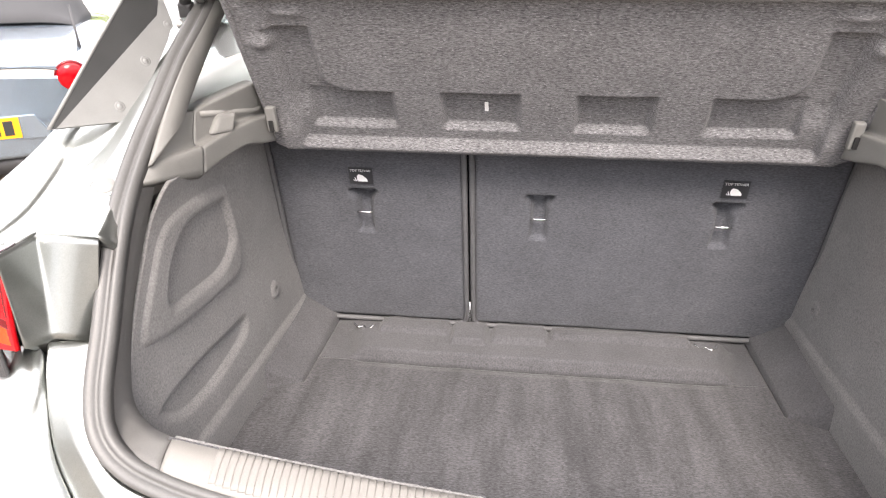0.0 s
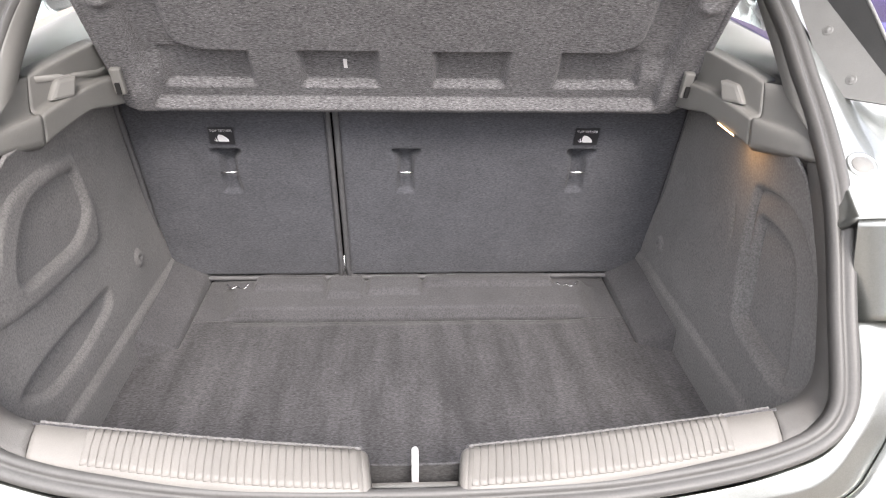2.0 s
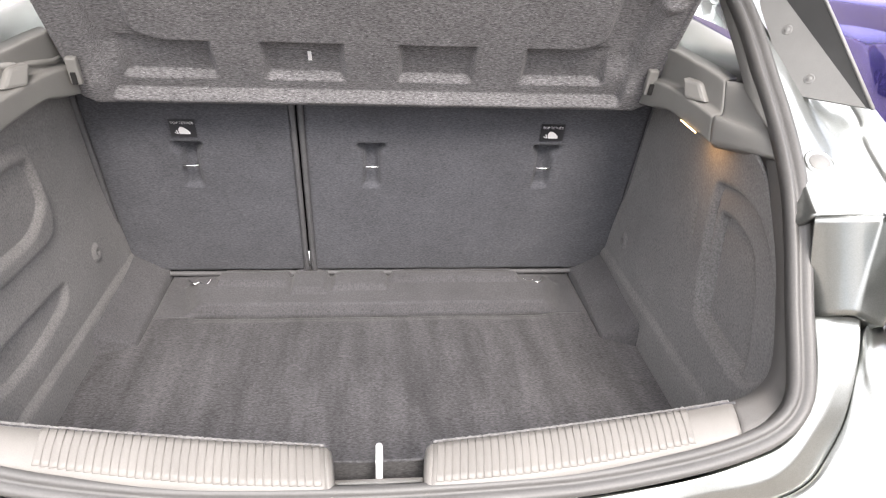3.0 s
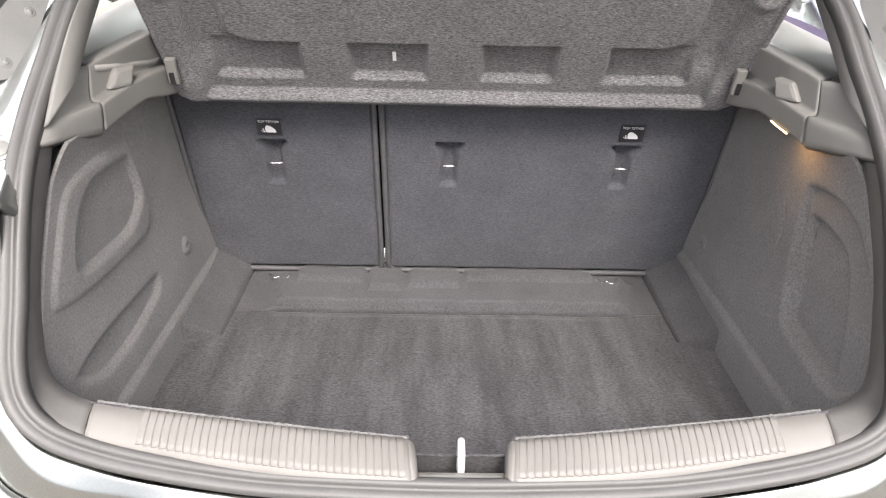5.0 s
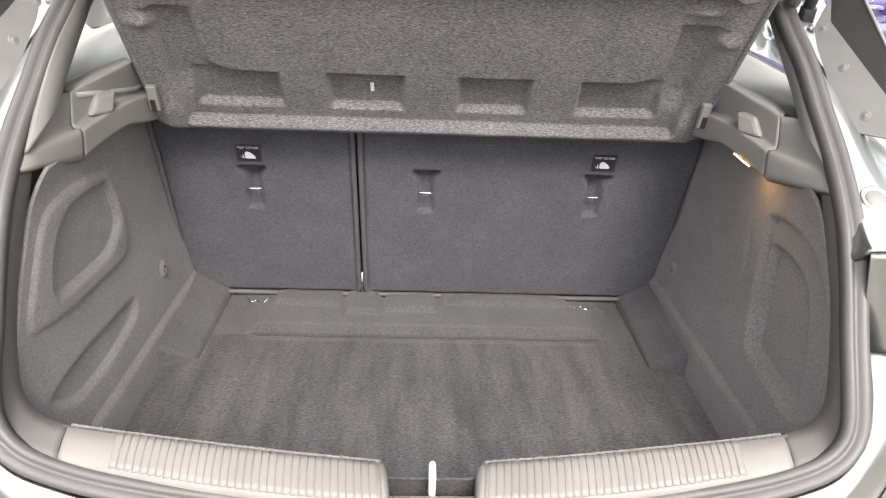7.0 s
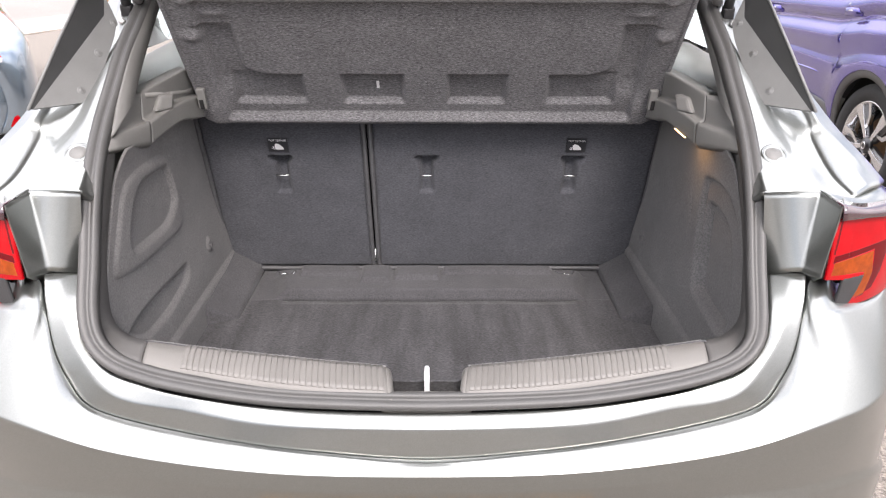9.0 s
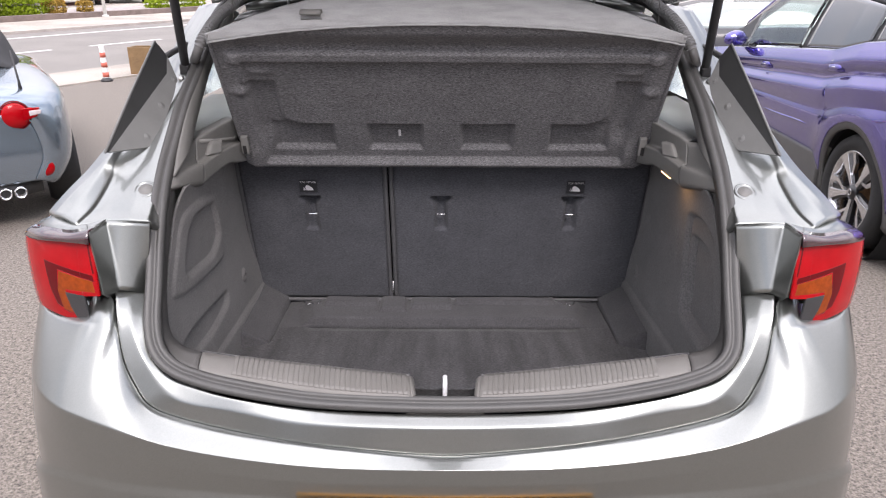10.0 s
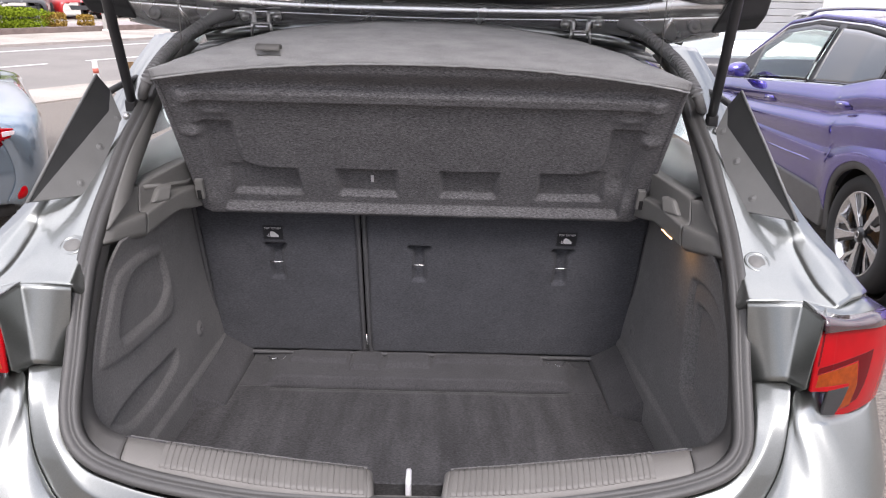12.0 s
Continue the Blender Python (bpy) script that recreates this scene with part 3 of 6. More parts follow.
seal_path[:, 0] -= RIGHT_IN * step(0.45, 0.60, seal_path[:, 0]) * step(0.76, 0.86, seal_path[:, 2])
seal_ref = np.zeros_like(seal_path)
for i, p in enumerate(seal_path):
    seal_ref[i] = (0, -0.75, 0.66)
prof = [(-0.017, -0.012), (-0.017, 0.002), (-0.0125, 0.0085), (-0.006, 0.008), (-0.003, 0.0035), (0.0, 0.0075), (0.007, 0.013), (0.0135, 0.011), (0.0165, 0.003), (0.0165, -0.012)]
part("weatherstrip", sweep_mesh("weatherstrip", seal_path, prof, RUBBER, seal_ref), car, "black rubber weatherstrip round the boot opening")

for s in (-1, 1):
    # shoulder and C-pillar panel
    seal_side = [(0.618, 0.130, 1.029), (0.624, 0.165, 1.040), (0.631, 0.215, 1.064), (0.644, 0.300, 1.115), (0.652, 0.478, 1.226), (0.648, 0.535, 1.264), (0.632, 0.64, 1.355), (0.603, 0.735, 1.430)]
    ridge_line = [(0.706, 0.124, 1.032), (0.709, 0.170, 1.047), (0.706, 0.235, 1.076), (0.683, 0.325, 1.128), (0.690, 0.470, 1.212), (0.685, 0.548, 1.262), (0.660, 0.648, 1.355), (0.633, 0.742, 1.431)]
    gutter = [(0.756, 0.108, 1.0260), (0.744, 0.170, 1.0445), (0.737, 0.250, 1.0870), (0.737, 0.295, 1.1240), (0.712, 0.468, 1.200), (0.700, 0.560, 1.254), (0.676, 0.656, 1.350), (0.648, 0.750, 1.427)]
    lip_line = [(0.762, 0.109, 1.0310), (0.750, 0.170, 1.0500), (0.743, 0.250, 1.0920), (0.741, 0.295, 1.1275), (0.722, 0.468, 1.204), (0.706, 0.566, 1.256), (0.682, 0.662, 1.351), (0.654, 0.756, 1.427)]
    crest = [(0.822, 0.144, 1.039), (0.800, 0.192, 1.069), (0.778, 0.246, 1.097), (0.757, 0.298, 1.131), (0.742, 0.475, 1.206), (0.722, 0.575, 1.254), (0.694, 0.672, 1.348), (0.664, 0.766, 1.423)]
    flank = [(0.862, 0.200, 1.020), (0.842, 0.245, 1.052), (0.822, 0.300, 1.082), (0.800, 0.360, 1.120), (0.772, 0.540, 1.205), (0.744, 0.620, 1.258), (0.710, 0.710, 1.345), (0.678, 0.800, 1.415)]
    outer_edge = [(0.878, 0.450, 1.030), (0.864, 0.470, 1.060), (0.846, 0.500, 1.090), (0.820, 0.560, 1.140), (0.780, 0.640, 1.212), (0.750, 0.680, 1.266), (0.718, 0.760, 1.345), (0.686, 0.850, 1.410)]
    seal_side = [(x - RIGHT_IN * (s > 0), y, z) for x, y, z in seal_side]
    lines = [stations(v, 8) for v in (seal_side, ridge_line, gutter, lip_line, crest, flank, outer_edge)]
    cross = []
    for i in range(len(lines[0])):
        a, b, c, d, e, f, g_ = (ln[i] for ln in lines)
        jamb = a * 0.5 + b * 0.5 + (0, -0.001, 0.002)
        slope = b * 0.5 + c * 0.5 + (0.001, 0.0, -0.001)
        cross.append(creased([a + (-0.01, 0.02, -0.02), a, jamb, b, slope, c, d, d * 0.45 + e * 0.55 + (0, 0, 0.004), e, e * 0.5 + f * 0.5 + (0.006, 0, 0.006), f, g_], 0.004) * (s, 1, 1))
    end = [r + (0, -0.001, -0.004) for r in cross[:1]] + [cross[0] + (0, 0.012, -0.022)]
    quarter = part("quarter_panel", grid_mesh("quarter_panel", end[::-1] + cross, PAINT, flip=s < 0), car, thick=0.003)
    cap_m = Matrix.Translation((0.656 * s, 0.220, 1.0695)) @ Euler((radians(30), 0, 0)).to_matrix().to_4x4()
    lathe("button_cap", [(-0.012, 0.0155), (-0.001, 0.0162), (0.0006, 0.0152), (0.0012, 0.0001)], PLASTIC, quarter, (0, 0, 0), "z", "round grey plastic cap").matrix_local = cap_m
    lathe("cap_rim", [(-0.004, 0.0245), (0.0005, 0.0238), (0.0012, 0.0205), (-0.002, 0.0185)], PAINT, quarter, (0, 0, 0), "z", cap=False).matrix_local = cap_m
    # upright face beside the lamp, and the return that meets the lens
    rows = []
    for v in np.linspace(0, 1, 16):
        inner_p = np.array([0.616, 0.124, 1.027]) * (1 - v) + np.array([0.628, 0.092, 0.882]) * v
        fold_p = np.array([0.706, 0.122, 1.0305]) * (1 - v) + np.array([0.676, 0.069, 0.898]) * v
        end_p = np.array([0.6985, 0.036, 1.036]) * (1 - v) + np.array([0.6935, 0.034, 0.902]) * v
        inner_p = inner_p - (RIGHT_IN * (s > 0), 0, 0)
        rows.append(creased([inner_p, fold_p, end_p, end_p + (0.006, 0.006, 0), end_p + (0.03, 0.05, 0)], 0.003) * (s, 1, 1))
    rows.append(rows[-1] + (0, 0.006, -0.004))
    rows.append(rows[-1] + (0, 0.02, -0.02))
    part("lamp_panel", grid_mesh("lamp_panel", rows, PAINT, flip=s > 0), car, thick=0.003)
    # painted ledge over the lamp
    ledge_rows = [[(0.704, 0.130, 1.0290), (0.757, 0.118, 1.0225), (0.822, 0.150, 1.030), (0.868, 0.205, 1.010)],
                  [(0.7055, 0.121, 1.0305), (0.757, 0.108, 1.0235), (0.822, 0.140, 1.026), (0.872, 0.190, 1.008)],
                  [(0.7025, 0.080, 1.0335), (0.757, 0.080, 1.0235), (0.817, 0.103, 1.023), (0.882, 0.172, 1.003)],
                  [(0.6995, 0.038, 1.0360), (0.755, 0.058, 1.0205), (0.825, 0.090, 1.0120), (0.888, 0.150, 0.9990)],
                  [(0.7015, 0.033, 1.0160), (0.757, 0.052, 1.0130), (0.828, 0.085, 1.0050), (0.892, 0.146, 0.9930)],
                  [(0.7055, 0.043, 1.0080), (0.760, 0.066, 1.0060), (0.824, 0.100, 0.9980), (0.884, 0.160, 0.9860)]]
    part("lamp_shelf", grid_mesh("lamp_shelf", [spline(r, 24) * (s, 1, 1) for r in ledge_rows[:3]], PAINT, flip=s < 0), car, thick=0.003)
    lens_top = [spline(r, 24) * (s, 1, 1) for r in ledge_rows[2:]]
    # tail lamp
    lamp = part("tail_lamp", grid_mesh("tail_lamp", [[(s * 0.735, 0.11, 0.995), (s * 0.86, 0.2, 0.98)], [(s * 0.745, 0.10, 0.88), (s * 0.86, 0.18, 0.88)]], DARK, flip=s > 0), car, "red tail lamp with an amber turn signal", thick=0.004)
    part("lens_top", grid_mesh("lens_top", lens_top, LENS_TOP, flip=s < 0), lamp, "dark glossy top of the lens", thick=0.003)
    plan = spline([(0.697, 0.036, 0), (0.76, 0.058, 0), (0.83, 0.090, 0), (0.886, 0.135, 0), (0.915, 0.2, 0), (0.922, 0.28, 0)], 60)

    def lens_at(u, z, proud):
        i = min(max(u, 0), 1) * 59
        p = plan[int(i)] * (1 - i % 1) + plan[min(59, int(i) + 1)] * (i % 1)
        lean = (z - 0.93) * 0.16 - 0.010 * (1 - ((z - 0.93) / 0.09) ** 2)
        return (s * (p[0] - (0.93 - z) * 0.05), p[1] + lean - proud, z)

    def in_poly(poly, u, z):
        hit = False
        for (u0, z0), (u1, z1) in zip(poly, poly[1:] + poly[:1]):
            if (z0 > z) != (z1 > z) and u < u0 + (z - z0) * (u1 - u0) / (z1 - z0):
                hit = not hit
        return hit

    black_p = [(0.11, 0.900), (0.245, 0.900), (0.225, 0.868), (0.195, 0.842), (0.11, 0.842)]
    amber_p = [(0.022, 0.911), (0.030, 0.934), (0.27, 0.943), (0.30, 0.90), (0.285, 0.860), (0.215, 0.856), (0.24, 0.906)]
    rim_p = [(0.018, 0.934), (0.022, 0.946), (0.38, 0.960), (0.36, 0.90), (0.33, 0.868), (0.20, 0.850), (0.285, 0.858), (0.30, 0.90), (0.275, 0.946)]
    seam_p = [(0.030, 1.012), (0.042, 1.012), (0.022, 0.95), (0.010, 0.95)]
    regions = {"black_corner": [], "amber_lens": [], "dark_seam": [], "deep_lens": [], "red_lens": []}
    us = np.r_[np.linspace(0, 0.11, 40), np.linspace(0.1101, 0.44, 170), np.linspace(0.445, 1.0, 70)]
    hi_z = np.interp(us, [0, 0.2, 0.55, 0.75, 1.0], [1.012, 1.008, 0.995, 0.981, 0.966])
    lo_z = np.where(us <= 0.11, np.interp(us, [0, 0.11], [0.905, 0.899]), np.interp(us, [0.11, 0.3, 0.55, 0.75, 1.0], [0.843, 0.840, 0.846, 0.862, 0.89]))
    grid_z = lo_z[:, None] + (hi_z - lo_z)[:, None] * np.linspace(0, 1, 181)
    for a in range(len(us) - 1):
        if a == 39:
            continue
        for b in range(180):
            u, z = (us[a] + us[a + 1]) / 2, (grid_z[a, b] + grid_z[a + 1, b + 1]) / 2
            kind_ = "black_corner" if in_poly(black_p, u, z) else "amber_lens" if in_poly(amber_p, u, z) else "deep_lens" if in_poly(rim_p, u, z) or in_poly(seam_p, u, z) else "dark_seam" if b > 175 else "red_lens"
            regions[kind_].append((a, b))
    for kind_, (mat_, proud, lab_) in {"black_corner": (BLACK, 0.0, "black plastic corner"), "amber_lens": (LENS_AMBER, 0.0, "amber lens"), "dark_seam": (BLACK, 0.0, "dark edge of the lens"), "deep_lens": (LENS_DEEP, 0.0, "deep red lens"), "red_lens": (LENS_RED, 0.0, "bright red lens")}.items():
        keys, verts, faces = {}, [], []
        for a, b in regions[kind_]:
            f4 = []
            for c in ((a, b), (a + 1, b), (a + 1, b + 1), (a, b + 1)):
                if c not in keys:
                    keys[c] = len(verts)
                    verts.append(lens_at(us[c[0]], grid_z[c[0], c[1]], proud))
                f4.append(keys[c])
            faces.append(tuple(f4 if s > 0 else f4[::-1]))
        part(kind_, mesh_of(kind_, verts, faces, mat_), lamp, lab_, thick=0.006)

    # wing-shaped fairing beside the rear window
    fa = {k: np.array(v) for k, v in dict(A=(0.672, 0.354, 1.133), B=(0.742, 0.252, 1.143), C=(0.702, 0.520, 1.354), E=(0.681, 0.496, 1.280), T=(0.687, 0.5272, 1.3198), G=(0.6627, 0.5101, 1.2667), F=(0.6618, 0.4826, 1.2393)).items()}
    fa = {k: v - ((0.012 if s > 0 else 0.0), 0, 0) for k, v in fa.items()}
    fa["K"] = fa["B"] + (fa["A"] - fa["B"]) * 0.05
    fair = part("window_fairing", mesh_of("window_fairing", [fa[k] * (s, 1, 1) for k in "AKETGF"], [(0, 1, 2), (0, 2, 5), (5, 2, 4), (4, 2, 3)] if s > 0 else [(2, 1, 0), (5, 2, 0), (4, 2, 5), (3, 2, 4)], FAIRING, False), car, "grey plastic fairing beside the rear window", thick=0.006)
    part("fin", mesh_of("fin", [p * (s, 1, 1) for p in (fa["B"] + (0.001, -0.003, 0), fa["C"] + (0.004, -0.004, 0), fa["E"] + (0, 0, 0), fa["K"])], [(0, 1, 2, 3) if s > 0 else (3, 2, 1, 0)], FIN, False), fair, "dark outer fin", thick=0.004)
    tube("fin_rim", np.array([p * (s, 1, 1) for p in (fa["B"] + (0.002, -0.004, 0), fa["B"] * 0.5 + fa["C"] * 0.5 + (0.005, -0.005, 0), fa["C"] + (0.005, -0.005, 0))]), 0.0028, FAIRING, fair, "pale outer rim", n=8, ref=(0, 0, 1))
    part("fin_tip", mesh_of("fin_tip", [p * (s, 1, 1) for p in (fa["E"], fa["C"] + (0.004, -0.004, 0), fa["T"])], [(0, 1, 2) if s > 0 else (2, 1, 0)], BLACK, False), fair, thick=0.004)
    for q in ((0.692, 0.352, 1.154), (0.694, 0.440, 1.204), (0.688, 0.515, 1.250)):
        nrm = Vector(np.cross(fa["B"] - fa["A"], fa["E"] - fa["A"])).normalized()
        if nrm.z < 0:
            nrm = -nrm
        nrm.x *= s
        d = np.dot(np.array(q) - fa["A"], np.cross(fa["B"] - fa["A"], fa["E"] - fa["A"])) / np.linalg.norm(np.cross(fa["B"] - fa["A"], fa["E"] - fa["A"]))
        at = (np.array(q) - d * np.cross(fa["B"] - fa["A"], fa["E"] - fa["A"]) / np.linalg.norm(np.cross(fa["B"] - fa["A"], fa["E"] - fa["A"]))) * (s, 1, 1)
        m = Matrix.Translation(Vector(at) + nrm * 0.0) @ nrm.to_track_quat("Z", "Y").to_matrix().to_4x4()
        lathe("screw", [(-0.004, 0.0085), (0.0002, 0.0085), (0.0008, 0.0068), (0.0, 0.005), (0.0012, 0.0042), (0.0014, 0.0001)], FAIRING, fair, (0, 0, 0), "z", n=16).matrix_local = m

    tube("fairing_stub", np.array(mirrored([(0.702, 0.545, 1.312), (0.688, 0.60, 1.325), (0.672, 0.64, 1.335)], s)), 0.0075, BLACK, fair, "black stub", ref=(0, 0, 1))
    # gas strut, its foot bracket, cable hose
    strut = part("gas_strut", sweep_mesh("gas_strut", spline(mirrored([(0.652, 0.548, 1.295), (0.602, 0.385, 1.51), (0.548, 0.21, 1.742)], s), 8), ring(0.0105, 14), BLACK, (1, 0, 0)), car, "black gas strut")
    box("foot_bracket", (-0.012, -0.010, -0.035), (0.012, 0.010, 0.02), BLACK, strut, bevel=0.004, turn=Matrix.Translation((s * 0.655, 0.553, 1.28)) @ Euler((radians(25), radians(-12 * s), 0)).to_matrix().to_4x4())
    lathe("bolt", [(0, 0.008), (0.005, 0.008), (0.006, 0.0001)], ZINC, strut, (0, 0, 0), "z", n=10).matrix_local = Matrix.Translation((s * 0.662, 0.535, 1.262)) @ Euler((radians(55), 0, 0)).to_matrix().to_4x4()
    hp = spline(mirrored([(0.525, 0.712, 1.457), (0.556, 0.670, 1.430), (0.581, 0.615, 1.402), (0.594, 0.545, 1.364), (0.603, 0.522, 1.340), (0.620, 0.540, 1.316), (0.645, 0.590, 1.296)], s), 330)
    hose = part("cable_hose", sweep_mesh("cable_hose", hp, ring(1.0, 14), HOSE, (1, 0, 0.2), [0.0122 + (0.0026 * math.tanh(2.5 * math.sin(i * 0.70)) if i < 236 else -0.001) for i in range(330)]), car, "black corrugated cable hose")
    bp_ = spline(mirrored([(0.455, 0.772, 1.487), (0.490, 0.736, 1.477), (0.527, 0.711, 1.456)], s), 24)
    part("rubber_boot", sweep_mesh("rubber_boot", bp_, ring(1.0, 14), HOSE, (1, 0, 0.2), [0.016 + 0.004 * math.sin(math.pi * min(1, i / 16)) - 0.003 * i / 23 for i in range(24)]), hose, "smooth rubber boot at the tailgate")

# ribbed sill trims and the latch notch
for s in (-1, 1):
    low = [(0.068, -0.050, 0.716), (0.191, -0.047, 0.722), (0.307, -0.039, 0.732), (0.423, -0.027, 0.746), (0.502, -0.017, 0.757)]
    top = [(0.076, 0.022, 0.726), (0.197, 0.024, 0.738), (0.317, 0.029, 0.750), (0.436, 0.035, 0.762), (0.508, 0.040, 0.770)]
    lo, hi = spline(low, 60), spline(top, 60)
    rows = []
    for a, b in zip(lo, hi):
        crown = np.array([0, 0, 0.004])
        rows.append([a + (0, -0.001, -0.02), a + (0, -0.003, -0.003), a * 0.9 + b * 0.1 + crown, a * 0.5 + b * 0.5 + crown * 1.6, a * 0.12 + b * 0.88 + crown, b + (0, 0.003, -0.006), b + (0, 0.008, -0.05)])
    rows = [np.array(r) * (s, 1, 1) for r in rows]
    sill = part("sill_trim", grid_mesh("sill_trim", rows, SILL_MAT, flip=s > 0), car, "ribbed grey plastic sill trim", thick=0.004)
    fray = np.array([(b + (0, 0.004 + 0.0025 * noise.noise((k * 0.9, s, 2.0)), -0.004)) * (s, 1, 1) for k, b in enumerate(spline(top, 150))])
    part("carpet_edge", sweep_mesh("carpet_edge", fray, ring(1.0, 6), LINING, (0, 0, 1), [0.0022 + 0.0018 * abs(noise.noise((k * 1.7, s * 3, 5.0))) for k in range(150)]), sill, "frayed carpet edge")
    r0 = rows[0]
    nx = [[p + (-dx * s, 0, -dz) for p in r0] for dx, dz in ((0, 0), (0.004, 0.0012), (0.0075, 0.0045), (0.0098, 0.010), (0.011, 0.018), (0.0125, 0.036))]
    part("sill_end", grid_mesh("sill_end", nx, SILL_MAT, flip=s < 0), sill, thick=0.003)
    for k in range(34):
        i = (0.025 + k * 0.0244) * 59
        a = lo[int(i)] * (1 - i % 1) + lo[int(i) + 1] * (i % 1)
        b = hi[int(i)] * (1 - i % 1) + hi[int(i) + 1] * (i % 1)
        pts = [a * (1 - v) + b * v + (0, 0, 0.0036 + 0.0026 * math.sin(math.pi * v)) for v in np.linspace(0.07, 0.93, 7)]
        pr = [(-0.0050, -0.002), (-0.0049, 0.0000), (-0.0040, 0.0005), (0.0040, 0.0005), (0.0049, 0.0000), (0.0050, -0.002)]
        part("rib", sweep_mesh("rib", np.array(pts) * (s, 1, 1), pr, SILL_MAT, (0, 0, 1)), sill)
box("latch_plate", (-0.08, -0.052, 0.60), (0.08, -0.008, 0.694), SILL_MAT, car, "grey plastic latch plate", bevel=0.006)
box("latch_plate_lip", (-0.058, -0.046, 0.690), (0.058, -0.016, 0.6975), PLASTIC, car, bevel=0.003)
tube("striker", spline([(0, -0.004, 0.66), (0, -0.004, 0.71), (0, 0.0, 0.721), (0, 0.02, 0.721), (0, 0.026, 0.71), (0, 0.026, 0.66)], 40), 0.0052, STRIKER, car, "steel latch striker, sky reflection put into its pale colour", ref=(1, 0, 0))

# boot carpet
FLOOR_Z = 0.487
xs, ys = np.linspace(-0.635, 0.635, 260), np.linspace(0.03, 0.90, 220)
mat_rows, step_rows = [], []
for y in ys:
    row = []
    for x in xs:
        a = abs(x)
        wide = 1 - step(0.40 + 0.25 * (y - 0.70), 0.455 + 0.25 * (y - 0.70), a)
        z = FLOOR_Z - 0.045 * (y - 0.56) 
        z += wide * (-0.006 * step(0.655, 0.684, y) + 0.037 * step(0.685, 0.697, y) + 0.004 * step(0.706, 0.80, y))
        # blocks of the raised part before the seat backs
        for x0, x1, y0, h in ((-0.385, -0.215, 0.770, 0.015), (-0.205, -0.120, 0.734, 0.016), (-0.106, 0.026, 0.750, 0.014), (0.036, 0.362, 0.782, 0.014)):
            z += h * step(x0 - 0.003, x0 + 0.007, x) * (1 - step(x1 - 0.007, x1 + 0.003, x)) * step(y0 - 0.002, y0 + 0.006, y)
        z -= 0.030 * step(0.812, 0.832, y) * wide + 0.012 * math.exp(-((a - 0.521) / 0.003) ** 2) * step(0.57, 0.58, y)
        z += 0.0022 * noise.noise((x * 9, y * 3, 0.3)) + 0.0012 * noise.noise((x * 30, y * 8, 1.7))
        row.append((x, y, z))
    if y < 0.688:
        mat_rows.append(row)
    if y > 0.684:
        step_rows.append(row)
part("boot_floor", grid_mesh("boot_floor", mat_rows, CARPET), car, "dark grey worn boot mat", thick=0.008)
# lighter, less worn carpet, which also stands in for light on the riser
part("floor_step", grid_mesh("floor_step", step_rows, BOX_CARPET), car, "moulded carpet step before the seats", thick=0.008)
wall_rows = []
for x in np.linspace(-0.512, 0.512, 90):
    zt = 0.72 + 0.05 * (abs(x) / 0.5) ** 1.6 if abs(x) > 0.074 else 0.688
    wall_rows.append([(x, 0.026 + 0.016 * abs(x), zt + 0.003), (x, 0.032 + 0.016 * abs(x), zt - 0.004), (x, 0.04, zt - 0.05), (x, 0.05, 0.55), (x, 0.06, 0.52), (x, 0.085, 0.507)])
part("sill_lining", grid_mesh("sill_lining", wall_rows, CARPET, flip=True), car, "dark carpet behind the sill", thick=0.004)
